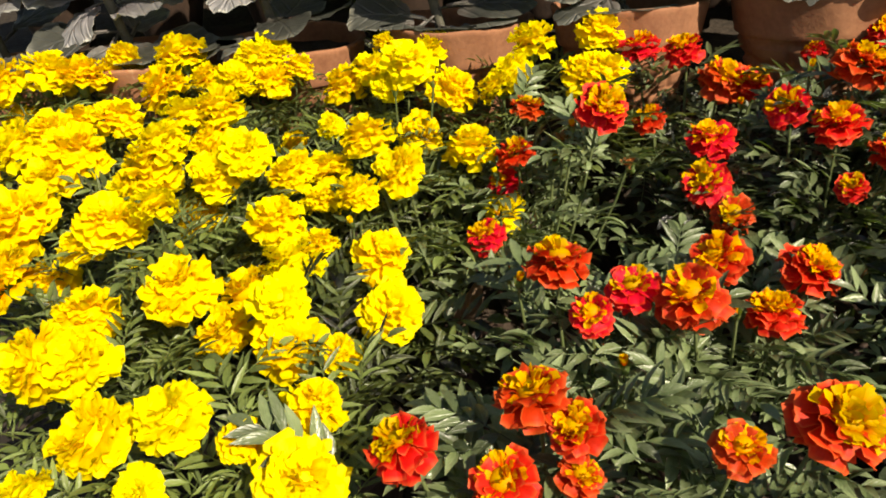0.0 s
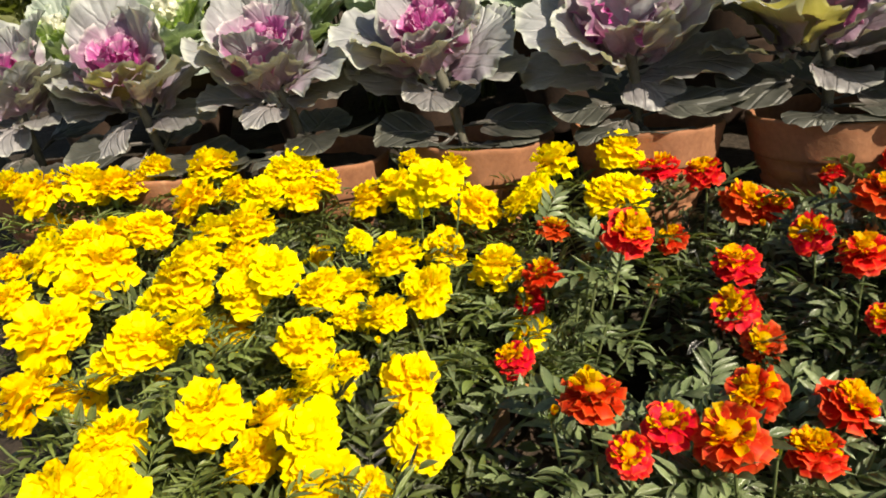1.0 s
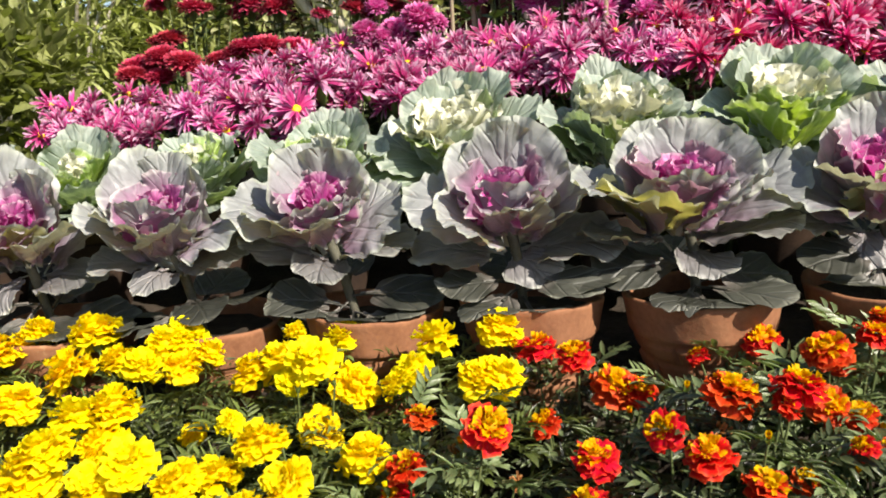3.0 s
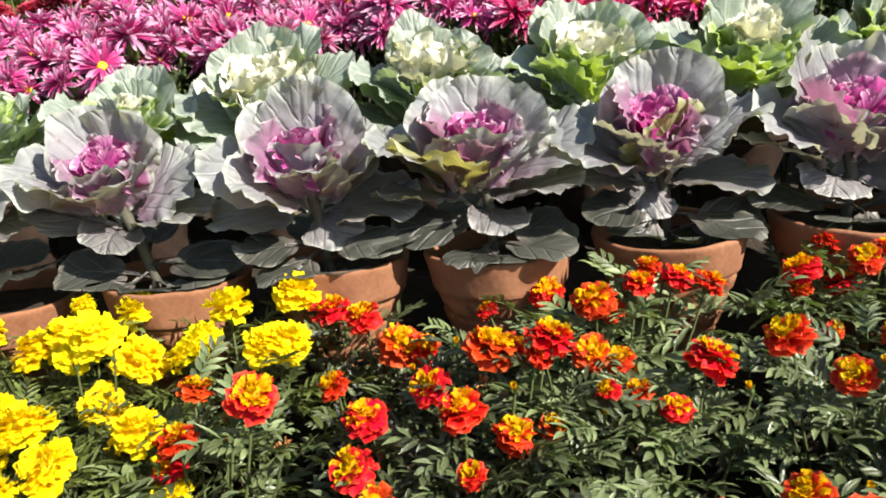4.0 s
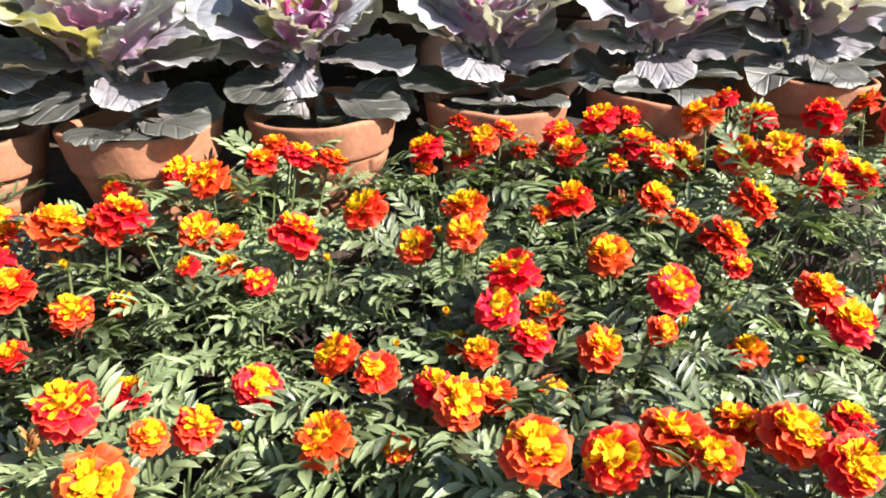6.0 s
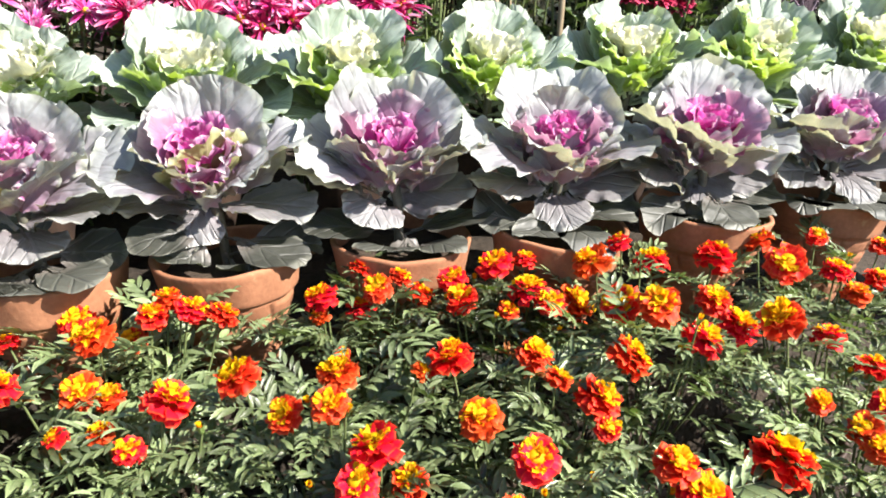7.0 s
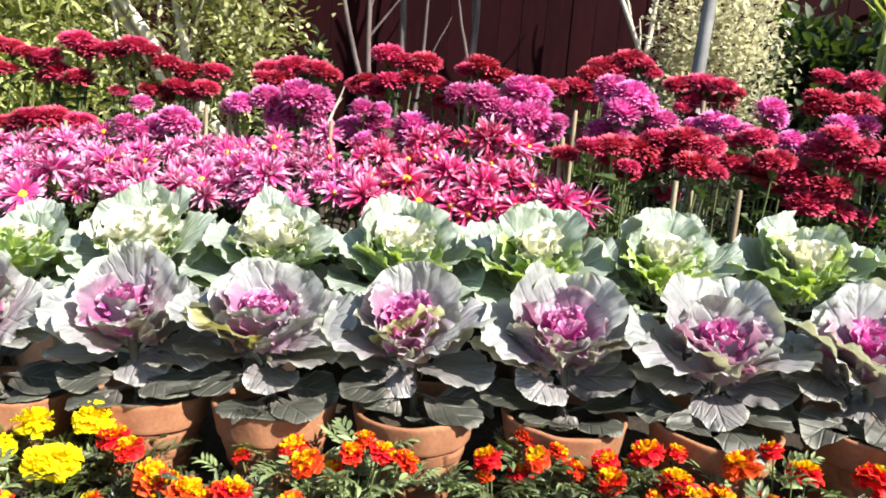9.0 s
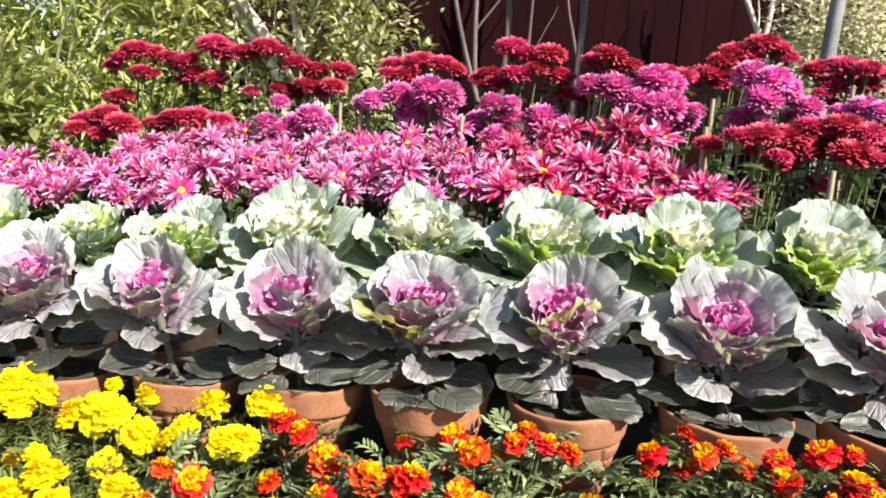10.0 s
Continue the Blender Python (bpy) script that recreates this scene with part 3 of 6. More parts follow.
# unseen pots, made up; their dark material stands for shade between the kales
back_pot = make_pot(POT_R * 0.94, POT_H, 4.1, M_BAG, "unseen back-row pot coloured dark for the shade behind purple kale")
for i, x in enumerate(WHITE_X):
    m = pose(x, 1.40 + 0.01 * math.cos(i * 1.7), back_rim(x) - POT_H, 2, 0, i * 61)
    if i == 0:
        back_pot.matrix_basis = m
    else:
        copy_thing(back_pot, m)


def dir_of(a, e):
    return np.array([math.cos(a) * math.cos(e), math.sin(a) * math.cos(e), math.sin(e)]), np.array([-math.cos(a) * math.sin(e), -math.sin(a) * math.sin(e), math.cos(e)])


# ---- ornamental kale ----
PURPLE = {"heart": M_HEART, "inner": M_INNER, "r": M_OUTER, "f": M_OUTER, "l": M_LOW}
WHITE = {"heart": M_CREAM, "inner": M_LIME, "r": M_GREEN, "f": M_LIME, "l": M_GREEN}


def drape(pt, m, px, py, rim):
    """Lifts a hanging leaf over the pot: what would pass through the wall or the soil lies on the rim."""
    inv = np.array(m.inverted())
    w = np.array(m)
    for i, v in enumerate(pt.v):
        q = v @ w[:3, :3].T + w[:3, 3]
        r = np.hypot(q[:, 0] - px, q[:, 1] - py)
        low = rim + 0.007 - np.clip((0.085 - r) / 0.05, 0, 1) * 0.02 - np.clip(r - 0.124, 0, 1) * 0.9
        q[:, 2] = np.where((r < 0.24) & (q[:, 2] < low), low + 0.15 * (q[:, 2] - low) * (r < 0.08), q[:, 2])
        pt.v[i] = q @ inv[:3, :3].T + inv[:3, 3]


def kale(kind, heart, tilt, lean, seed, pot_x, scale=1.0, closed=0):
    """A kale in its pot: stalk, frilled heart, open bowl of a few broad leaves, low leaves hanging from the stalk; each leaf a part."""
    rng = np.random.default_rng(seed)
    purple = kind == "purple"
    mats = PURPLE if purple else WHITE
    soil = (front_rim(pot_x) if purple else back_rim(pot_x)) - 0.04
    plant = new("ornamental_kale")
    m = Matrix.Translation(heart) @ pose(0, 0, 0, tilt, lean, 0)
    plant.matrix_basis = m
    pot_y = 1.10 if purple else 1.40
    tagged(plant, "ornamental kale with grey-green frilled leaves and magenta heart" if purple else "ornamental kale with blue-green leaves and creamy white heart", "ornamental kale", kind + " kale row")
    foot = np.array(m.inverted() @ Vector((pot_x * 0.8 + heart[0] * 0.2, pot_y, soil - 0.02)))
    st = Patch()
    tube(st, [foot, foot * 0.8 + np.array([0, 0.004, 0]), foot * 0.5 + np.array([0.004, 0, 0]), (0, 0, -0.04)], [0.009, 0.008, 0.008, 0.010], 8)
    part("stalk", st.mesh("stalk", [M_STALK]), plant)

    def leaf(name, mt, azimuth, rise, z, L, W, bend, cup, frill, waves, pleat, hang=False, fine=True):
        a = radians(azimuth)
        d, up = dir_of(a, radians(rise))
        up = unit(up + np.cross(d, up) * rng.uniform(-0.30, 0.30))
        o = np.array([math.cos(a) * 0.009, math.sin(a) * 0.009, z * scale])
        pt = Patch()
        frilled_leaf(pt, o, d, up, L * scale, W * scale, bend, cup, frill, waves, pleat, rng, 8 if fine else 6, 84 if fine else 56)
        if hang:
            drape(pt, m, pot_x, pot_y, soil + 0.04)
        part(name, pt.mesh(name, [mt]), plant)

    u = rng.uniform
    spin = u(0, 360)
    # tight frilled heart
    hearts = [(4, 0.048, 0.050, 76, -0.026), (4, 0.066, 0.066, 62, -0.036)] if purple else [(5, 0.056, 0.060, 78, -0.022), (7, 0.082, 0.078, 60, -0.032), (8, 0.106, 0.092, 44, -0.040)]
    for n, L, W, e, z in hearts[:3 - closed]:
        for k in range(n):
            leaf("heart_leaf", mats["heart"], spin + 360 * k / n + u(-16, 16), e + u(-10, 10), z + u(-0.004, 0.004), L * u(0.85, 1.15), W * u(0.85, 1.2), u(-0.3, 0.5), u(0.02, 0.18), 0.075, 7, 0.030, fine=False)
        spin += u(25, 50)
    # leaves round the heart
    n = 5
    for k in range(n):
        az = spin + 360 * k / n + u(-12, 12)
        front = max(0.0, -math.sin(radians(az)))
        leaf("inner_leaf", mats["inner"] if purple or closed or u(0, 1) < 0.5 else M_CREAM, az, u(54, 68) - 6 * front, -0.062, (0.110 if purple else 0.118) * (1 - 0.24 * front) * u(0.90, 1.10), (0.116 if purple else 0.112) * u(0.9, 1.12), u(-0.35, 0.15), u(0.0, 0.14), 0.050, 8, 0.022)
    # the bowl: tall leaves behind, spreading ones beside, short ones in front
    g = 1.0 if purple else 1.03
    bowl = [(u(48, 64), 0), (u(86, 98), 1), (u(116, 134), 0), (u(172, 192), 2), (u(-12, 8), 2), (u(214, 232), 3), (u(304, 324), 3), (u(256, 284), 4)]
    if not purple:
        bowl = [(u(30, 48), 0), (u(66, 84), 1), (u(98, 116), 0), (u(134, 150), 1)] + bowl[3:]
    shapes = [(66, 0.172, 0.158, -0.15), (72, 0.158, 0.146, -0.05), (48, 0.168, 0.148, -0.45), (58, 0.136, 0.130, -0.30), (70, 0.116, 0.138, 0.05)]
    olive = rng.integers(5, 11)
    for j, (az, k) in enumerate(bowl):
        e, L, W, bend = shapes[k]
        mt = mats["f"] if k > 2 and (purple or u(0, 1) < 0.35 + 0.5 * (closed == 1)) else mats["r"]
        mt = M_BACKLIT if purple and j == olive else mt
        leaf("rosette_leaf", mt, az, e + u(-5, 5), -0.092 + u(-0.005, 0.005), L * g * u(0.92, 1.1), W * (g if purple else 0.90) * u(0.88, 1.15), bend + u(-0.25, 0.2), u(-0.02, 0.12), 0.034 if purple else 0.046, int(rng.integers(7, 10)), 0.016)
    # a lower, wider ring, and one leaf that arches out in front
    for az, e in ((u(20, 36), u(44, 54)), (u(144, 160), u(44, 54)), (u(186, 200), u(22, 34)), (u(340, 354), u(22, 34))):
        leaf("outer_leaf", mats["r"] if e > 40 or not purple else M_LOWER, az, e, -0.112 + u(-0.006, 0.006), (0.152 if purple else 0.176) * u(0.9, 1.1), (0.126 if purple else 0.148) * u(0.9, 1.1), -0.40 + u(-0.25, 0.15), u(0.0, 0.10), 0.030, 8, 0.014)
    if purple:
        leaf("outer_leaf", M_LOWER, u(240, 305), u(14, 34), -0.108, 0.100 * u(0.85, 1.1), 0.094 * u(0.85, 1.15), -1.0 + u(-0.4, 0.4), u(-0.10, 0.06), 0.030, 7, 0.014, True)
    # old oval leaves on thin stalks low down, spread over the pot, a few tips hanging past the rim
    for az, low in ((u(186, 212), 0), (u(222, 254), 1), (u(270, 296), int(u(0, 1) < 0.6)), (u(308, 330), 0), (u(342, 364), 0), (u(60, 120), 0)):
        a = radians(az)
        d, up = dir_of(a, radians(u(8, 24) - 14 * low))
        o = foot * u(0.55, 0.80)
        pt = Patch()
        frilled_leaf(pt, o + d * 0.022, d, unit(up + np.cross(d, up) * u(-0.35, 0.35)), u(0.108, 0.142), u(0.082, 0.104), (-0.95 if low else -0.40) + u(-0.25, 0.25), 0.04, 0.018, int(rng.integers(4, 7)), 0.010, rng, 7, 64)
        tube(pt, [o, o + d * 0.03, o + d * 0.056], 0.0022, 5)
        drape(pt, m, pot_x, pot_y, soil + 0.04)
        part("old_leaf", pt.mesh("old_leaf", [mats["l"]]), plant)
    return plant


HEARTS_FRONT = [-1.11, -0.86, -0.58, -0.305, -0.008, 0.252, 0.515, 0.795, 1.072, 1.336, 1.60, 1.87]
for i, (x, p) in enumerate(zip(HEARTS_FRONT, POTS_FRONT)):
    kale("purple", (x, 1.09, 0.634 + 0.035 * (x - 0.2)), 18 + 4 * math.sin(i * 2.3), 6 * math.sin(i * 3.1), 310 + i, p, 1.05 + 0.05 * math.sin(i * 1.7))
for i, x in enumerate(WHITE_X):
    far = x < -0.3
    kale("white", (x, 1.37, (0.692 if far else 0.714) + 0.045 * (x - 0.2)), (10 if far else 16) + 4 * math.sin(i * 1.9), 5 * math.sin(i * 2.7), 410 + i, x, (0.96 if far else 1.08) + 0.05 * math.sin(i * 2.1), 2 if far else 1 if x > 0.4 else 0)




# ---- flower heads, one unit across, facing local z ----
def calyx():
    """Green cup under a flower, with pointed sepals."""
    pt = Patch()
    lathe(pt, [(0.02, -0.46), (0.07, -0.44), (0.10, -0.36), (0.12, -0.24), (0.17, -0.14)], 10, 0)
    for k in range(5):
        d, up = dir_of(k * 1.2566, radians(62))
        blade(pt, (0.14 * math.cos(k * 1.2566), 0.14 * math.sin(k * 1.2566), -0.16), d, up, 0.10, 0.09, lance, 2, 1)
    return pt.mesh("calyx", [M_CALYX])


def core(pt, slot, r, h, z):
    """Packed middle of a double flower."""
    a = np.linspace(0, math.pi / 2, 5)
    lathe(pt, [(0.06, z - h * 0.3)] + [(max(r * math.cos(t), 0.003), z + h * math.sin(t)) for t in a], 12, slot)


def yellow_head(seed):
    """A puffy, lumpy ball of broad wavy petals."""
    rng = np.random.default_rng(seed)
    pt = Patch()
    core(pt, 0, 0.30, 0.24, -0.05)
    ph = rng.uniform(0, 6.28, 3)
    for e, n, L, W in ((-36, 10, 0.27, 0.36), (-16, 12, 0.29, 0.37), (4, 12, 0.28, 0.36), (24, 11, 0.27, 0.34), (44, 9, 0.25, 0.32), (63, 7, 0.23, 0.30), (80, 4, 0.21, 0.28)):
        a0 = rng.uniform(0, 6.28)
        for k in range(n):
            a = a0 + 6.283 * k / n + rng.uniform(-0.28, 0.28)
            r = radians(e + rng.uniform(-10, 10))
            lump = 1 + 0.10 * math.sin(3 * a + ph[0]) + 0.08 * math.sin(2 * a + ph[1] + 3 * r)
            d, up = dir_of(a + rng.uniform(-0.25, 0.25), r * 0.85 + 0.06 + rng.uniform(-0.2, 0.2))
            o = (math.cos(a) * math.cos(r) * 0.21 * lump, math.sin(a) * math.cos(r) * 0.21 * lump, math.sin(r) * 0.18 * lump - 0.05)
            blade(pt, o, d, up, L * lump * rng.uniform(0.82, 1.18), W * rng.uniform(0.8, 1.25), fan_tip, 4, 7, rng.uniform(-0.8, 0.1), 0.04, 0.10, rng.uniform(3.5, 6.0), rng.uniform(0, 6.28), 0, 1.3, rng.uniform(-0.25, 0.25))
    return pt.mesh("yellow_marigold_head", [M_YELLOW]), None, None, ""


def red_head(seed, crest):
    """A skirt of broad wavy red petals round a ruffled orange-yellow middle."""
    rng = np.random.default_rng(seed)
    pt = Patch()
    top = Patch()
    core(top, 0, 0.20, 0.13, 0.0)
    for n, r, z, e, L, W in ((8, 0.08, -0.16, -24, 0.42, 0.42), (9, 0.08, -0.11, -4, 0.43, 0.40), (8, 0.08, -0.06, 16, 0.39, 0.38), (7, 0.08, -0.02, 34, 0.32, 0.33)):
        a0 = rng.uniform(0, 6.28)
        for k in range(n):
            a = a0 + 6.283 * k / n + rng.uniform(-0.22, 0.22)
            d, up = dir_of(a, radians(e + rng.uniform(-13, 13)))
            blade(pt, (math.cos(a) * r, math.sin(a) * r, z), d, up, L * rng.uniform(0.84, 1.14), W * rng.uniform(0.8, 1.2), fan_tip, 4, 6, rng.uniform(-0.9, 0.2), 0.04, 0.12, rng.uniform(3.0, 5.0), rng.uniform(0, 6.28), 0, 1.4, rng.uniform(-0.4, 0.4))
    for k in range(crest):
        a = rng.uniform(0, 6.28)
        q = math.sqrt(rng.uniform(0, 1))
        d, up = dir_of(a, radians(84 - 60 * q + rng.uniform(-14, 14)))
        blade(top, (math.cos(a) * q * 0.18, math.sin(a) * q * 0.18, 0.02), d, up, rng.uniform(0.17, 0.29), rng.uniform(0.13, 0.22), fan_tip, 3, 5, rng.uniform(-0.9, 0.3), 0.14, 0.14, rng.uniform(3.0, 5.0), rng.uniform(0, 6.28), 0, 1.4, rng.uniform(-0.5, 0.5))
    return pt.mesh("red_marigold_head", [M_RED]), top.mesh("marigold_crest", [M_CREST]), "crest", "orange-yellow ruffled crest"


def daisy_head(seed, double, mt):
    """Loose slender petals, some showing their paler backs, round a yellow disc or filling the middle."""
    rng = np.random.default_rng(seed)
    pt = Patch()
    rings = [(19, -0.03, -14, 0.50), (20, 0.0, 6, 0.48), (17, 0.02, 26, 0.42)] + ([(15, 0.03, 42, 0.40), (13, 0.03, 58, 0.34), (9, 0.03, 74, 0.26)] if double else [])
    for n, z, e, L in rings:
        a0 = rng.uniform(0, 6.28)
        for k in range(n):
            if rng.uniform() < 0.06:
                continue
            a = a0 + 6.283 * k / n + rng.uniform(-0.26, 0.26)
            d, up = dir_of(a, radians(e + rng.uniform(-18, 22)))
            blade(pt, (math.cos(a) * 0.04, math.sin(a) * 0.04, z), d, up, L * rng.uniform(0.66, 1.16), rng.uniform(0.056, 0.100), round_tip, 4, 2, rng.uniform(-0.8, 0.8), 0.34, 0.0, 3, 0, int(rng.uniform() < 0.22), 3.0, rng.uniform(-0.9, 0.9))
    me = pt.mesh("daisy_head", [mt, M_PETALBACK])
    if double:
        return me, None, None, ""
    disc = Patch()
    lathe(disc, [(0.105, -0.01), (0.10, 0.035), (0.075, 0.06), (0.04, 0.072), (0.004, 0.075)], 14)
    return me, disc.mesh("daisy_disc", [M_DISC]), "disc", "yellow flower centre"


def pompom_head(seed, mt, flat):
    rng = np.random.default_rng(seed)
    pt = Patch()
    core(pt, 0, 0.28, 0.22 * flat, -0.05)
    for e in (-48, -34, -20, -6, 8, 22, 36, 50, 64, 78):
        n = max(5, int(33 * math.cos(radians(e))))
        a0 = rng.uniform(0, 6.28)
        for k in range(n):
            a = a0 + 6.283 * k / n + rng.uniform(-0.14, 0.14)
            r = radians(e + rng.uniform(-6, 6))
            d, up = dir_of(a, (r * 0.75 + 0.02) * (0.6 + 0.4 * flat))
            o = (math.cos(a) * math.cos(r) * 0.25, math.sin(a) * math.cos(r) * 0.25, math.sin(r) * 0.24 * flat - 0.04)
            blade(pt, o, d, up, rng.uniform(0.20, 0.28) * (1 - 0.25 * max(0.0, math.sin(r))), rng.uniform(0.075, 0.10), round_tip, 3, 1, rng.uniform(-0.1, 1.0), 0.30, 0.0, 3, 0, 0)
    return pt.mesh("pompom_head", [mt]), None, None, ""


CALYX = calyx()


def flower_head(kind, plant, m):
    """A bloom with its green calyx and, where it has one, its crest or yellow disc."""
    me, middle, name, label = kind
    head = part("flower_head", me, plant, "", m)
    part("calyx", CALYX, head)
    if middle:
        part(name, middle, head, label)
    return head


def bud_tip(mt):
    pt = Patch()
    for k in range(7):
        a = k * 0.9
        d, up = dir_of(a, radians(72))
        blade(pt, (0.07 * math.cos(a), 0.07 * math.sin(a), -0.16), d, up, 0.24, 0.16, fan_tip, 2, 2, 0.3, 0.1)
    return pt.mesh("bud_tip", [mt])


def wilted_head():
    """A spent bloom: a few narrow petals folded up and shrivelled over the calyx."""
    rng = np.random.default_rng(77)
    pt = Patch()
    for k in range(22):
        a = rng.uniform(0, 6.28)
        d, up = dir_of(a, radians(rng.uniform(20, 85)))
        blade(pt, (0.08 * math.cos(a), 0.08 * math.sin(a), -0.10), d, up, rng.uniform(0.30, 0.55), rng.uniform(0.08, 0.16), fan_tip, 4, 3, rng.uniform(-1.0, 0.8), 0.3, 0.16, 4, rng.uniform(0, 6.28), 0, 1.5, rng.uniform(-0.8, 0.8))
    return pt.mesh("wilted_head", [M_WILT])


WILTED = wilted_head()
BUD_TIPS = {"yellow": bud_tip(M_YELLOW), "red": bud_tip(M_CREST)}
YELLOW_HEADS = [yellow_head(s) for s in range(31, 36)]
RED_HEADS = [red_head(s, 20 + 6 * (s % 4)) for s in range(41, 48)]
DAISY_HEADS = [daisy_head(s, s > 52, M_DAISY) for s in range(51, 57)]
ROSE_HEADS = [daisy_head(s, s > 153, M_ROSE) for s in range(151, 156)]
PINK_HEADS = [pompom_head(s, M_PINK, 0.78) for s in range(61, 64)]
CRIMSON_HEADS = [pompom_head(s, M_CRIMSON, 0.38) for s in range(71, 75)]


# ---- foliage templates, one unit long along local x ----
def feather_leaf(seed, width=0.128):
    """Marigold leaf: a rib with paired pointed leaflets."""
    rng = np.random.default_rng(seed)
    pt = Patch()
    s = np.linspace(0, 1, 6)
    rib = np.stack([s, 0 * s, 0.10 * np.sin(s * 2.2) - 0.16 * s ** 2], -1)
    tube(pt, rib, np.linspace(0.012, 0.006, 6), 3, 0)
    n = 5
    for k in range(n):
        f = 0.16 + 0.70 * k / (n - 1)
        c = np.array([np.interp(f, s, rib[:, i]) for i in range(3)])
        ln = 0.42 * (0.70 + 0.5 * math.sin(math.pi * (0.15 + 0.75 * k / n))) * rng.uniform(0.8, 1.15)
        for sg in (-1, 1):
            a = sg * radians(rng.uniform(42, 62) - 14 * k / n)
            d = np.array([math.cos(a), math.sin(a), rng.uniform(-0.1, 0.35)])
            blade(pt, c, d, (rng.uniform(-0.3, 0.3), rng.uniform(-0.3, 0.3), 1), ln, width * rng.uniform(0.8, 1.25), lance, 4, 2, rng.uniform(-1.1, 0.2), 0.26, 0.05, 4, rng.uniform(0, 6), 0)
    blade(pt, rib[-1], (1, 0, -0.15), (0, 0, 1), 0.34, 0.15, lance, 4, 2, -0.5, 0.24)
    return pt.arrays()


def lobed_leaf(seed):
    """Chrysanthemum leaf with rounded lobes."""
    rng = np.random.default_rng(seed)
    pt = Patch()
    blade(pt, (0, 0, 0), (1, 0, 0.15), (0, 0, 1), 1.0, 0.62, lambda s: lance(s) * (0.72 + 0.28 * np.cos(s * 21 + 0.6)), 10, 4, rng.uniform(-1.0, 0.0), 0.15, 0.04, 5, rng.uniform(0, 6))
    return pt.arrays()


def plain_leaf(seed, width=0.5):
    rng = np.random.default_rng(seed)
    pt = Patch()
    blade(pt, (0, 0, 0), (1, 0, 0.1), (0, 0, 1), 1.0, width, lance, 3, 2, rng.uniform(-0.9, 0.1), 0.2)
    return pt.arrays()


FEATHERS = [feather_leaf(s) for s in range(81, 87)]
FINE_FEATHERS = [feather_leaf(s, 0.085) for s in range(181, 187)]
LOBED = [lobed_leaf(s) for s in range(91, 95)]
PLAIN = [plain_leaf(s) for s in range(95, 99)]
NARROW = [plain_leaf(s, 0.2) for s in range(99, 102)]


# ---- bedding marigolds ----
def nursery_pot(x, y, z, R=0.075, H=0.11):
    pot = new("nursery_pot")
    pt = Patch()
    lathe(pt, [(R * 0.72, 0), (R * 0.74, 0.004), (R * 0.93, H * 0.86), (R * 1.0, H * 0.87), (R * 1.02, H * 0.9), (R * 1.02, H * 0.99), (R, H), (R * 0.95, H), (R * 0.92, H * 0.9), (R * 0.86, H * 0.7)], 32, 0, 0.01, x * 9)
    part("body", pt.mesh("nursery_pot_body", [M_BAG]), pot)
    so = Patch()
    lathe(so, [(R * 0.90, H * 0.84), (R * 0.5, H * 0.87), (R * 0.02, H * 0.86)], 20)
    part("soil", so.mesh("nursery_soil", [M_SOIL]), pot, "dark potting soil")
    pot.matrix_basis = pose(x, y, z, 0, 0, x * 500)
    return tagged(pot, "small dark brown nursery pot on the earth among marigolds", "pot", "nursery pots")


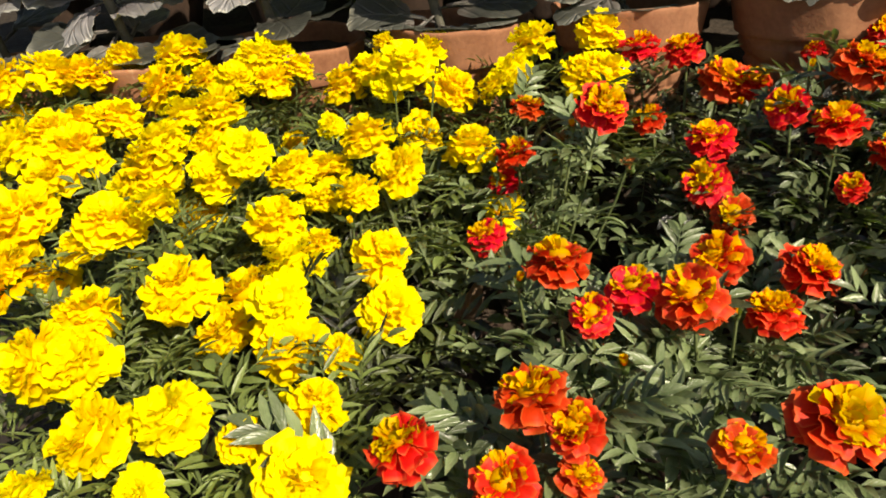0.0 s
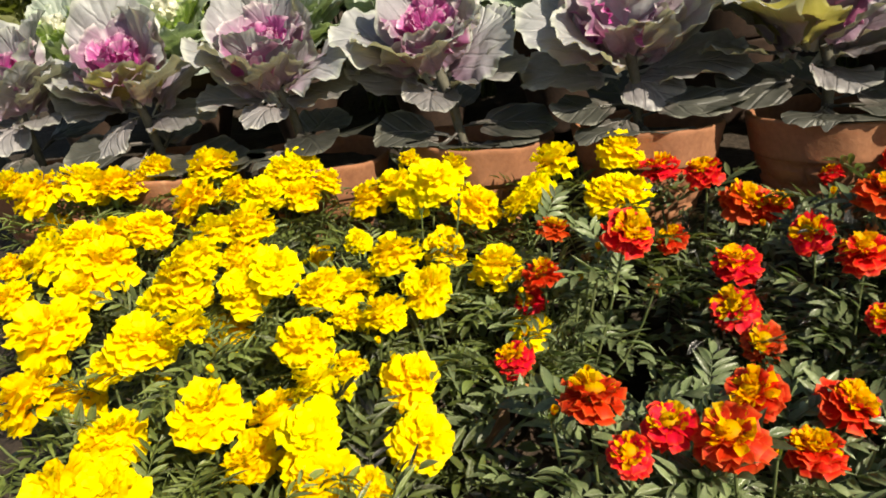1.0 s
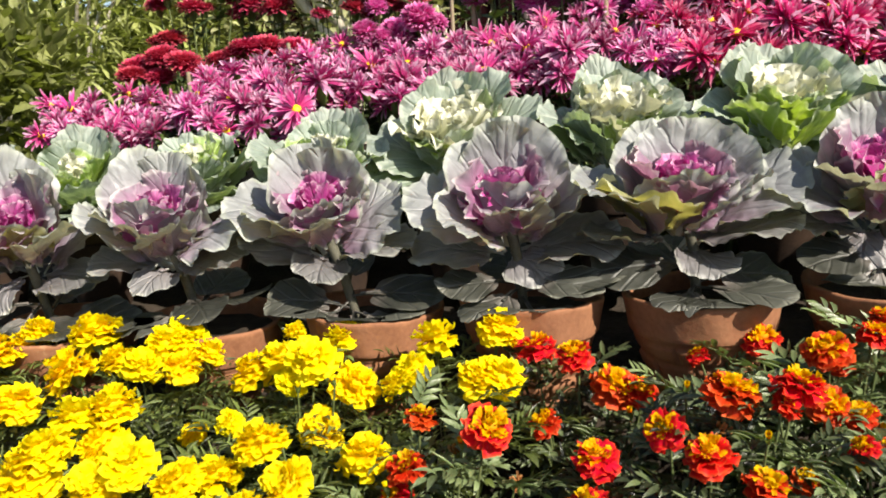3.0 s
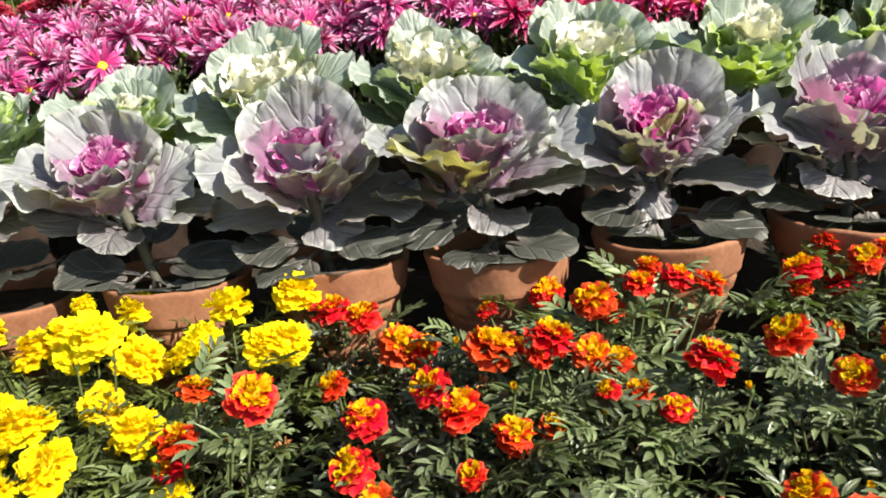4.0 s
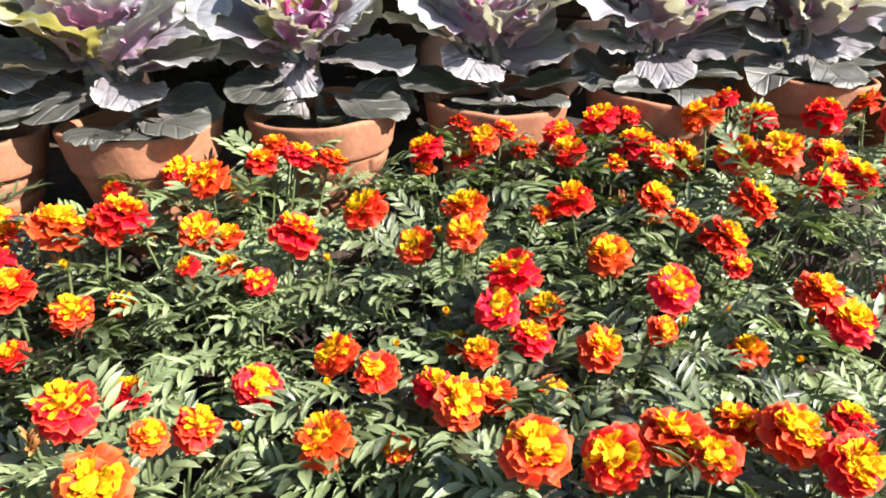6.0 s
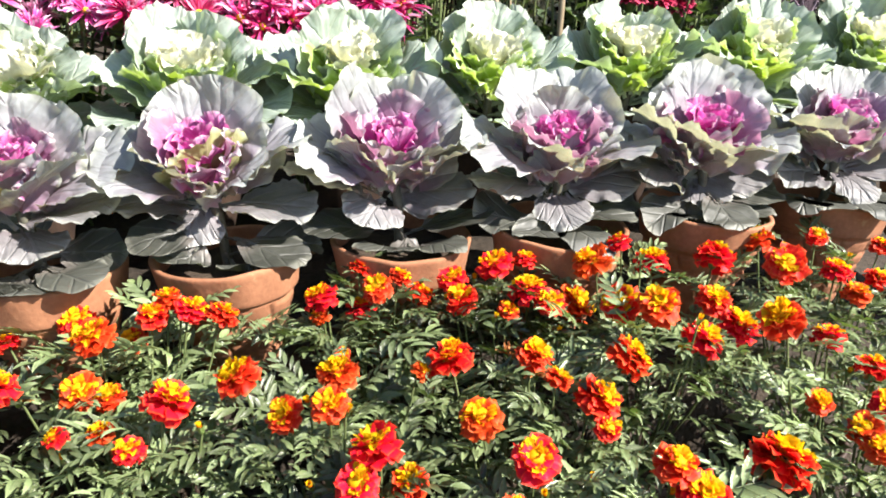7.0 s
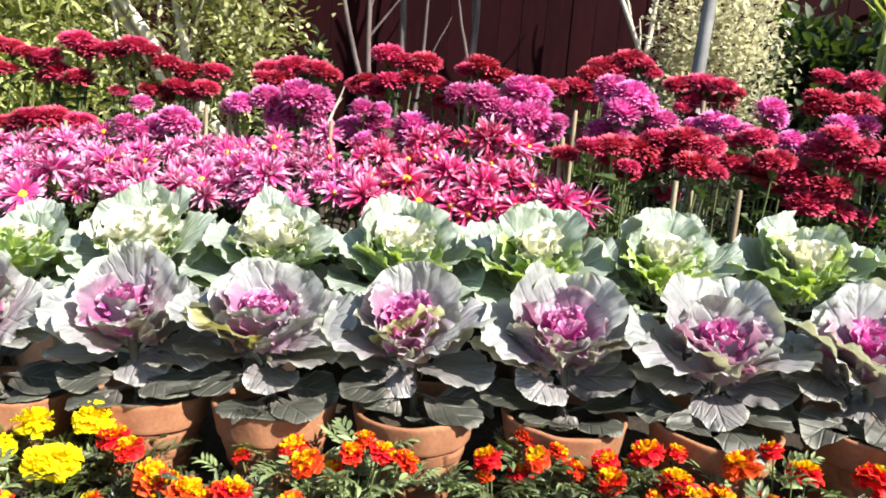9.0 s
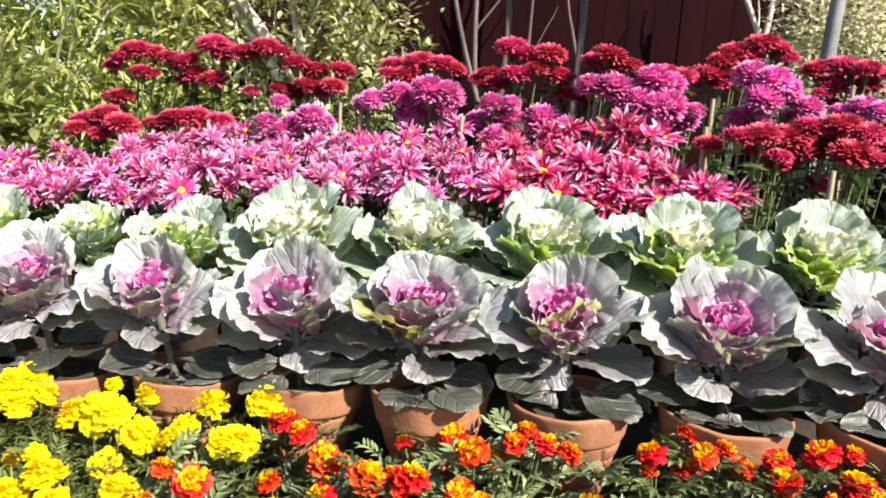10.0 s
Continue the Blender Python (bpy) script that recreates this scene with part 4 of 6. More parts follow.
def marigold(kind, x, y, leaves, heads, spent=(), dry=()):
    """A bushy plant at (x, y); heads are (x, y, z, width) in the world."""
    rng = np.random.default_rng(int(abs(x) * 1000 + y * 7777))
    z0 = ground_z(y)
    nursery_pot(x, y, z0)
    base = np.array([x, y, z0 + 0.09])
    plant = new("marigold_plant")
    plant.location = base
    tagged(plant, "bushy marigold with bright yellow ruffled flowers and feathery leaves" if kind == "yellow" else "bushy French marigold with red flowers, orange-yellow crests and feathery leaves", "marigold", kind + " marigolds")
    fo = Patch()
    o, d, size = [], [], []
    for hx, hy, hz, w in heads:
        st = Patch()
        tip = np.array([hx, hy, hz]) - base
        n = unit([tip[0] * 1.2 + rng.uniform(-0.12, 0.12), tip[1] * 1.0 - 0.05 + rng.uniform(-0.1, 0.1), 0.26])
        end = tip - n * w * 0.4
        root = np.array([rng.uniform(-0.015, 0.015), rng.uniform(-0.015, 0.015), 0.0])
        q = np.linspace(0, 1, 7)[:, None]
        mid = np.array([end[0] * 0.75, end[1] * 0.75, end[2] * 0.45])
        line = (1 - q) ** 2 * root + 2 * q * (1 - q) * mid + q ** 2 * end
        tube(st, line, np.linspace(0.0022, 0.0015, 7), 5)
        part("stem", st.mesh("marigold_stem", [M_STEM]), plant)
        for k in range(5):
            f = rng.uniform(0.35, 0.90)
            o.append([np.interp(f, q[:, 0], line[:, i]) for i in range(3)])
            a = rng.uniform(0, 6.28)
            d.append([math.cos(a), math.sin(a), rng.uniform(-0.1, 0.45)])
            size.append(rng.uniform(0.042, 0.068))
        for k in range(6):
            a, r = rng.uniform(0, 6.28), rng.uniform(0.015, 0.055)
            o.append([tip[0] + math.cos(a) * r, tip[1] + math.sin(a) * r + 0.01, tip[2] - 0.6 * w - rng.uniform(0.0, 0.065)])
            d.append([math.cos(a + rng.uniform(-1, 1)), math.sin(a), rng.uniform(0.0, 0.8)])
            size.append(rng.uniform(0.040, 0.066))
        mesh = YELLOW_HEADS[rng.integers(0, 5)] if kind == "yellow" else RED_HEADS[rng.integers(0, 7)]
        flower_head(mesh, plant, facing(tip, n, w * (1.09 if kind == "yellow" else 0.98), rng.uniform(0, 6.28)))
    for k in range(3):
        hx, hy, hz, w = heads[rng.integers(0, len(heads))]
        tip = np.array([hx + rng.uniform(-0.05, 0.05), hy + rng.uniform(-0.05, 0.05), hz - rng.uniform(0.015, 0.04)]) - base
        st = Patch()
        q = np.linspace(0, 1, 6)[:, None]
        tube(st, q ** 2 * tip + 2 * q * (1 - q) * np.array([tip[0] * 0.8, tip[1] * 0.8, tip[2] * 0.5]), np.linspace(0.0022, 0.0014, 6), 5)
        part("stem", st.mesh("marigold_stem", [M_STEM]), plant)
        n = unit([rng.uniform(-0.4, 0.4), rng.uniform(-0.4, 0.2), 1])
        bud = part("bud", CALYX, plant, "unopened green flower bud", facing(tip + n * 0.012, n, 0.030, rng.uniform(0, 6.28)))
        part("petal_tip", BUD_TIPS[kind], bud)
    for hx, hy, hz, w in spent:
        tip = np.array([hx, hy, hz]) - base
        st = Patch()
        q = np.linspace(0, 1, 6)[:, None]
        tube(st, q ** 2 * tip + 2 * q * (1 - q) * np.array([tip[0] * 0.8, tip[1] * 0.8, tip[2] * 0.5]), np.linspace(0.0022, 0.0014, 6), 5)
        part("stem", st.mesh("marigold_stem", [M_STEM]), plant)
        n = unit([rng.uniform(-0.4, 0.4), rng.uniform(-0.6, 0.0), 0.8])
        part("calyx", CALYX, part("wilted_head", WILTED, plant, "shrivelled brownish orange spent bloom", facing(tip, n, w, rng.uniform(0, 6.28))))
    for hx, hy, hz, length in dry:
        pt = Patch()
        way = unit([rng.uniform(-0.5, 0.5), rng.uniform(-0.6, 0.1), 0.9])
        blade(pt, np.array([hx, hy, hz]) - base - way * length * 0.5, way, (0.3, -1, 0.2), length, length * 0.34, lance, 8, 4, rng.uniform(-1.2, 1.2), 0.35, 0.10, 4, rng.uniform(0, 6), 0, 2.0, rng.uniform(-1.5, 1.5))
        part("dry_leaf", pt.mesh("dry_leaf", [M_DRY]), plant, "curled dry brown leaf")
    top = np.mean([h[2] for h in heads]) - base[2] - 0.022
    for k in range(leaves):
        a, r = rng.uniform(0, 6.28), 0.115 * math.sqrt(rng.uniform(0, 1))
        h = top * (1 - (r / 0.24) ** 2) * rng.uniform(0.5, 1.0)
        o.append([math.cos(a) * r, math.sin(a) * r, max(h, 0.01)])
        b = a + rng.uniform(-0.9, 0.9)
        d.append([math.cos(b), math.sin(b), rng.uniform(-0.1, 0.6)])
        size.append(rng.uniform(0.046, 0.082))
    o, d, size = np.array(o), np.array(d), np.array(size)
    up = np.tile([0.0, 0.0, 1.0], (len(o), 1)) + rng.uniform(-0.35, 0.35, (len(o), 3))
    scatter(fo, FINE_FEATHERS if kind == "yellow" else FEATHERS, frames_of(o, d, up, size), rng, 0)
    part("foliage", fo.mesh("marigold_foliage", [M_YLEAF if kind == "yellow" else M_MLEAF]), plant)
    return plant


# ---- chrysanthemums ----
def chrysanthemum(kind, x, y, leaves, heads):
    rng = np.random.default_rng(int(abs(x) * 1000 + y * 3333 + 5))
    base = np.array([x, y, ground_z(y)])
    plant = new("chrysanthemum_plant")
    plant.location = base
    words = {"daisy": "chrysanthemum with magenta daisy flowers and yellow centres", "pink": "tall chrysanthemum with mauve-pink pompom flowers", "crimson": "tall chrysanthemum with flat crimson pompom flowers on bare stems"}
    tagged(plant, words[kind], "chrysanthemum", kind + " chrysanthemums")
    meshes = {"daisy": ROSE_HEADS if x > 0.25 else DAISY_HEADS, "pink": PINK_HEADS, "crimson": CRIMSON_HEADS}[kind]
    fo = Patch()
    o, d, size = [], [], []
    if kind != "daisy":
        heads = heads + [(hx + rng.uniform(0.025, 0.06) * rng.choice([-1, 1]), hy + rng.uniform(-0.02, 0.06), hz - rng.uniform(0.0, 0.03), w * rng.uniform(0.7, 0.95)) for hx, hy, hz, w in heads if rng.uniform() < 0.75]
    else:
        heads = heads + [(hx + rng.uniform(0.03, 0.055) * rng.choice([-1, 1]), hy + rng.uniform(-0.01, 0.05), hz - rng.uniform(0.0, 0.035), w * rng.uniform(0.8, 1.0)) for hx, hy, hz, w in heads if rng.uniform() < 0.7]
    for hx, hy, hz, w in heads:
        st = Patch()
        tip = np.array([hx, hy, hz]) - base
        if kind == "daisy":
            n = unit([rng.uniform(-0.7, 0.7) + 0.1, -0.45 + rng.uniform(-0.5, 0.4), 0.75])
        else:
            n = unit([rng.uniform(-0.2, 0.2) + tip[0] * 0.5, -0.22 + rng.uniform(-0.2, 0.1), 1])
        end = tip - n * w * 0.3
        root = np.array([rng.uniform(-0.03, 0.03), rng.uniform(-0.03, 0.03), 0.0])
        q = np.linspace(0, 1, 8)[:, None]
        mid = np.array([end[0] * 0.6, end[1] * 0.6, end[2] * 0.6])
        line = (1 - q) ** 2 * root + 2 * q * (1 - q) * mid + q ** 2 * end
        tube(st, line, np.linspace(0.004, 0.0024, 8), 5)
        part("stem", st.mesh("chrysanthemum_stem", [M_STEM]), plant)
        for k in range(leaves):
            f = rng.uniform(0.25, 0.93)
            o.append([np.interp(f, q[:, 0], line[:, i]) for i in range(3)])
            a = rng.uniform(0, 6.28)
            d.append([math.cos(a), math.sin(a), rng.uniform(-0.2, 0.6)])
            size.append(rng.uniform(0.045, 0.085))
        flower_head(meshes[rng.integers(0, len(meshes))], plant, facing(tip, n, w * (1.10 if kind == "daisy" else 1.06 if kind == "pink" else 1.02), rng.uniform(0, 6.28)))
    o, d, size = np.array(o), np.array(d), np.array(size)
    scatter(fo, LOBED, frames_of(o, d, np.tile([0.0, 0.0, 1.0], (len(o), 1)) + rng.uniform(-0.3, 0.3, (len(o), 3)), size), rng, 0)
    part("foliage", fo.mesh("chrysanthemum_foliage", [M_CLEAF]), plant)
    return plant


# yellow bedding plants
marigold("yellow", -0.855, 0.900, 30, [(-0.932, 0.903, 0.409, 0.078), (-0.866, 0.942, 0.416, 0.082), (-0.830, 0.963, 0.404, 0.076), (-0.802, 1.014, 0.397, 0.057), (-0.783, 1.025, 0.417, 0.051), (-0.931, 0.924, 0.344, 0.055), (-1.019, 0.943, 0.417, 0.056)])
marigold("yellow", -0.435, 0.444, 30, [(-0.440, 0.548, 0.385, 0.046), (-0.391, 0.483, 0.332, 0.066), (-0.482, 0.460, 0.312, 0.058), (-0.452, 0.363, 0.335, 0.060), (-0.414, 0.367, 0.335, 0.055)])
marigold("yellow", -0.192, 0.723, 30, [(-0.283, 0.760, 0.378, 0.058), (-0.156, 0.764, 0.361, 0.057), (-0.229, 0.702, 0.358, 0.055), (-0.113, 0.723, 0.297, 0.045)], dry=[(-0.146, 0.647, 0.220, 0.085)])
marigold("yellow", -0.270, 0.287, 30, [(-0.346, 0.292, 0.335, 0.055), (-0.289, 0.306, 0.345, 0.050), (-0.229, 0.298, 0.340, 0.030), (-0.183, 0.281, 0.330, 0.054), (-0.193, 0.337, 0.340, 0.041), (-0.366, 0.244, 0.330, 0.034), (-0.286, 0.254, 0.330, 0.033)])
marigold("yellow", -0.541, 0.531, 30, [(-0.488, 0.538, 0.372, 0.060), (-0.520, 0.521, 0.351, 0.042), (-0.623, 0.509, 0.313, 0.075), (-0.583, 0.534, 0.295, 0.049), (-0.499, 0.562, 0.310, 0.017)])
marigold("yellow", -0.733, 0.734, 30, [(-0.797, 0.758, 0.362, 0.077), (-0.765, 0.799, 0.373, 0.063), (-0.752, 0.850, 0.366, 0.060), (-0.691, 0.849, 0.373, 0.064), (-0.685, 0.740, 0.367, 0.075), (-0.704, 0.708, 0.347, 0.071), (-0.848, 0.742, 0.357, 0.042), (-0.798, 0.679, 0.342, 0.048), (-0.684, 0.616, 0.331, 0.086)])
marigold("yellow", -0.068, 0.891, 30, [(-0.144, 0.896, 0.393, 0.046), (-0.103, 0.969, 0.431, 0.059), (-0.125, 0.907, 0.408, 0.049), (-0.011, 0.996, 0.436, 0.060), (-0.004, 0.880, 0.413, 0.061), (-0.031, 0.874, 0.411, 0.050)])
marigold("yellow", -0.268, 0.500, 30, [(-0.282, 0.578, 0.331, 0.034), (-0.216, 0.573, 0.322, 0.057), (-0.304, 0.546, 0.324, 0.058), (-0.269, 0.452, 0.347, 0.048), (-0.344, 0.526, 0.302, 0.059), (-0.338, 0.464, 0.300, 0.053), (-0.189, 0.507, 0.302, 0.057), (-0.259, 0.431, 0.315, 0.055), (-0.213, 0.429, 0.310, 0.034)])
marigold("yellow", -0.534, 0.900, 30, [(-0.653, 0.913, 0.398, 0.072), (-0.668, 1.007, 0.423, 0.072), (-0.603, 0.960, 0.396, 0.050), (-0.529, 0.914, 0.407, 0.055), (-0.512, 0.957, 0.424, 0.061), (-0.498, 0.987, 0.423, 0.062), (-0.448, 0.966, 0.407, 0.043), (-0.479, 0.934, 0.395, 0.055)])
marigold("yellow", -0.298, 0.886, 30, [(-0.426, 0.852, 0.332, 0.036), (-0.355, 0.823, 0.366, 0.034), (-0.241, 0.854, 0.344, 0.054), (-0.378, 0.956, 0.382, 0.063), (-0.337, 0.958, 0.404, 0.049), (-0.261, 0.896, 0.426, 0.064), (-0.290, 0.892, 0.396, 0.042), (-0.321, 0.991, 0.432, 0.032), (-0.251, 1.007, 0.418, 0.055), (-0.202, 0.895, 0.390, 0.064)])
marigold("yellow", -0.484, 0.691, 30, [(-0.512, 0.745, 0.412, 0.056), (-0.485, 0.776, 0.410, 0.064), (-0.513, 0.685, 0.397, 0.061), (-0.533, 0.680, 0.369, 0.073), (-0.559, 0.657, 0.349, 0.051), (-0.483, 0.744, 0.376, 0.056), (-0.410, 0.687, 0.384, 0.058), (-0.445, 0.676, 0.362, 0.059), (-0.481, 0.670, 0.306, 0.058)])
marigold("yellow", -0.318, 0.664, 30, [(-0.362, 0.704, 0.353, 0.054), (-0.332, 0.739, 0.341, 0.056), (-0.270, 0.664, 0.347, 0.050), (-0.315, 0.670, 0.335, 0.039), (-0.334, 0.590, 0.350, 0.058)])
# red bedding plants
marigold("red", 0.731, 0.602, 22, [(0.717, 0.658, 0.419, 0.060), (0.696, 0.628, 0.393, 0.048), (0.754, 0.643, 0.378, 0.046), (0.721, 0.585, 0.384, 0.043), (0.659, 0.650, 0.340, 0.030), (0.666, 0.578, 0.376, 0.036), (0.736, 0.554, 0.338, 0.035), (0.784, 0.559, 0.382, 0.049), (0.847, 0.560, 0.393, 0.033)])
marigold("red", 1.252, 0.420, 22, [(1.162, 0.408, 0.338, 0.042), (1.304, 0.361, 0.341, 0.049), (1.249, 0.415, 0.350, 0.039), (1.294, 0.495, 0.368, 0.046)])
marigold("red", 0.953, 0.900, 22, [(0.866, 0.951, 0.477, 0.046), (0.871, 0.919, 0.461, 0.051), (0.935, 0.969, 0.491, 0.057), (0.990, 0.986, 0.488, 0.038), (0.975, 0.923, 0.468, 0.056), (0.999, 0.895, 0.457, 0.047), (1.050, 0.910, 0.442, 0.067), (0.942, 0.906, 0.442, 0.034)], spent=[(0.919, 0.827, 0.415, 0.036)])
marigold("red", 0.836, 0.401, 22, [(0.730, 0.411, 0.385, 0.055), (0.784, 0.419, 0.396, 0.058), (0.842, 0.426, 0.395, 0.044), (0.865, 0.391, 0.411, 0.052), (0.799, 0.389, 0.396, 0.041), (0.936, 0.412, 0.395, 0.039), (0.894, 0.356, 0.404, 0.050)])
marigold("red", 1.371, 0.676, 22, [(1.253, 0.741, 0.490, 0.062), (1.379, 0.784, 0.431, 0.047), (1.284, 0.675, 0.400, 0.035), (1.431, 0.666, 0.394, 0.047), (1.506, 0.707, 0.399, 0.042), (1.321, 0.607, 0.377, 0.046), (1.453, 0.571, 0.383, 0.048), (1.315, 0.633, 0.387, 0.045), (1.372, 0.662, 0.396, 0.041), (1.395, 0.716, 0.418, 0.049)])
marigold("red", 0.419, 0.900, 22, [(0.257, 0.981, 0.405, 0.032), (0.343, 0.995, 0.425, 0.052), (0.387, 0.893, 0.451, 0.057), (0.423, 0.948, 0.413, 0.038), (0.380, 0.849, 0.399, 0.052), (0.412, 0.845, 0.389, 0.038), (0.457, 0.932, 0.457, 0.045), (0.473, 0.953, 0.471, 0.038), (0.508, 0.933, 0.462, 0.048), (0.549, 0.928, 0.454, 0.045)], spent=[(0.319, 0.833, 0.400, 0.034)], dry=[(0.445, 0.841, 0.270, 0.045), (0.444, 1.016, 0.400, 0.040)])
marigold("red", 0.939, 0.719, 22, [(0.828, 0.792, 0.441, 0.061), (0.940, 0.779, 0.442, 0.049), (0.956, 0.734, 0.430, 0.037), (0.845, 0.697, 0.411, 0.054), (1.004, 0.711, 0.413, 0.061), (0.888, 0.621, 0.404, 0.055), (1.060, 0.751, 0.444, 0.060), (0.994, 0.667, 0.398, 0.033)], spent=[(0.946, 0.794, 0.400, 0.036)])
marigold("red", 0.440, 0.726, 22, [(0.377, 0.752, 0.398, 0.030), (0.417, 0.774, 0.386, 0.034), (0.452, 0.745, 0.379, 0.038), (0.500, 0.767, 0.428, 0.057), (0.457, 0.595, 0.347, 0.048)], dry=[(0.434, 0.701, 0.260, 0.050)])
marigold("red", -0.001, 0.313, 22, [(-0.118, 0.292, 0.360, 0.045), (-0.041, 0.334, 0.370, 0.051), (-0.014, 0.316, 0.360, 0.038), (-0.008, 0.302, 0.335, 0.031), (-0.055, 0.291, 0.335, 0.045), (0.083, 0.317, 0.355, 0.035), (0.141, 0.337, 0.365, 0.056)])
marigold("red", 1.170, 0.874, 22, [(1.069, 0.929, 0.505, 0.063), (1.083, 0.846, 0.472, 0.060), (1.174, 0.770, 0.451, 0.057), (1.244, 0.799, 0.450, 0.061), (1.186, 0.952, 0.491, 0.055), (1.111, 0.793, 0.494, 0.059), (1.294, 0.952, 0.493, 0.063), (1.238, 0.856, 0.464, 0.054), (1.131, 0.972, 0.514, 0.040)])
marigold("red", -0.006, 0.475, 22, [(-0.035, 0.498, 0.371, 0.055), (-0.007, 0.444, 0.355, 0.036), (0.024, 0.483, 0.356, 0.043)])
marigold("red", 0.341, 0.513, 22, [(0.313, 0.530, 0.395, 0.053), (0.337, 0.606, 0.349, 0.041), (0.248, 0.487, 0.348, 0.044), (0.382, 0.493, 0.385, 0.032), (0.413, 0.524, 0.365, 0.041), (0.353, 0.440, 0.389, 0.053)], spent=[(0.291, 0.513, 0.371, 0.034)])
marigold("red", 0.738, 0.900, 22, [(0.674, 0.956, 0.459, 0.051), (0.674, 0.947, 0.431, 0.030), (0.743, 1.020, 0.472, 0.038), (0.755, 0.946, 0.472, 0.048), (0.795, 0.967, 0.477, 0.035), (0.734, 0.959, 0.436, 0.045), (0.824, 0.958, 0.453, 0.043), (0.702, 0.900, 0.391, 0.027)], dry=[(0.672, 1.302, 0.400, 0.055)])
marigold("red", 1.055, 0.576, 22, [(1.029, 0.578, 0.414, 0.052), (1.050, 0.551, 0.392, 0.055), (1.196, 0.616, 0.374, 0.080), (0.945, 0.559, 0.362, 0.040)])
marigold("red", -0.087, 0.725, 22, [(-0.089, 0.789, 0.402, 0.041), (-0.102, 0.738, 0.366, 0.049), (-0.117, 0.738, 0.328, 0.040), (-0.001, 0.724, 0.425, 0.059), (-0.124, 0.637, 0.313, 0.043)], spent=[(-0.095, 0.635, 0.276, 0.032), (0.025, 0.714, 0.360, 0.030), (-0.046, 0.761, 0.370, 0.026)])
marigold("red", 1.475, 0.893, 22, [(1.354, 0.867, 0.509, 0.062), (1.390, 0.993, 0.502, 0.052), (1.503, 0.769, 0.424, 0.044), (1.476, 0.956, 0.513, 0.036), (1.589, 0.936, 0.500, 0.040), (1.534, 0.873, 0.470, 0.042), (1.479, 0.853, 0.459, 0.043), (1.472, 0.897, 0.481, 0.048)])
marigold("red", 0.098, 0.900, 22, [(0.038, 0.968, 0.422, 0.059), (0.089, 0.917, 0.431, 0.051), (0.049, 0.865, 0.357, 0.043), (0.141, 0.893, 0.400, 0.061), (0.172, 0.885, 0.396, 0.045)])
marigold("red", 0.226, 0.730, 22, [(0.110, 0.750, 0.379, 0.054), (0.180, 0.757, 0.410, 0.049), (0.218, 0.704, 0.413, 0.052), (0.254, 0.773, 0.450, 0.060), (0.278, 0.824, 0.426, 0.041), (0.321, 0.770, 0.460, 0.056), (0.307, 0.758, 0.439, 0.031), (0.274, 0.697, 0.384, 0.045), (0.316, 0.721, 0.376, 0.031), (0.100, 0.686, 0.355, 0.052), (0.126, 0.661, 0.331, 0.044), (0.225, 0.655, 0.365, 0.032)], spent=[(0.243, 0.769, 0.400, 0.030)], dry=[(0.247, 0.652, 0.260, 0.060)])
marigold("red", 0.597, 0.529, 22, [(0.527, 0.606, 0.369, 0.046), (0.566, 0.570, 0.371, 0.044), (0.620, 0.556, 0.358, 0.043), (0.636, 0.524, 0.364, 0.051), (0.670, 0.530, 0.362, 0.040), (0.512, 0.513, 0.347, 0.052), (0.577, 0.512, 0.325, 0.028), (0.669, 0.416, 0.399, 0.056)])
marigold("red", 0.669, 0.741, 22, [(0.570, 0.763, 0.454, 0.053), (0.685, 0.740, 0.461, 0.051), (0.674, 0.692, 0.451, 0.045), (0.623, 0.718, 0.424, 0.043), (0.795, 0.790, 0.421, 0.029)])
marigold("red", 1.066, 0.406, 22, [(1.047, 0.431, 0.351, 0.056), (1.086, 0.457, 0.356, 0.048), (1.058, 0.405, 0.346, 0.040), (1.032, 0.381, 0.341, 0.029), (1.106, 0.354, 0.329, 0.040)])
marigold("red", 0.118, 0.514, 22, [(0.176, 0.551, 0.339, 0.052), (0.092, 0.530, 0.357, 0.052), (0.066, 0.469, 0.360, 0.057), (0.138, 0.507, 0.323, 0.047)], spent=[(0.111, 0.625, 0.300, 0.036)])
# crimson plants
chrysanthemum("crimson", 1.457, 1.596, 9, [(1.392, 1.635, 0.943, 0.122), (1.454, 1.581, 0.921, 0.106), (1.403, 1.578, 0.879, 0.119), (1.480, 1.593, 0.868, 0.094), (1.558, 1.560, 0.971, 0.118), (1.452, 1.588, 1.040, 0.092), (1.427, 1.614, 1.006, 0.108), (1.495, 1.620, 0.982, 0.095)])
chrysanthemum("crimson", -0.432, 2.357, 9, [(-0.526, 2.349, 1.139, 0.125), (-0.454, 2.393, 1.121, 0.126), (-0.351, 2.379, 1.125, 0.125), (-0.469, 2.349, 1.061, 0.130), (-0.360, 2.318, 1.064, 0.102)])
chrysanthemum("crimson", 1.824, 1.636, 9, [(1.833, 1.627, 0.922, 0.083), (1.814, 1.645, 1.016, 0.083)])
chrysanthemum("crimson", 0.303, 2.222, 9, [(0.276, 2.266, 1.221, 0.123), (0.411, 2.224, 1.199, 0.120), (0.218, 2.254, 1.126, 0.114), (0.300, 2.187, 1.125, 0.129), (0.371, 2.196, 1.147, 0.092), (0.245, 2.204, 1.096, 0.093)])
chrysanthemum("crimson", 1.660, 2.077, 9, [(1.645, 2.120, 1.230, 0.111), (1.615, 2.055, 1.158, 0.130), (1.720, 2.056, 1.155, 0.130)])
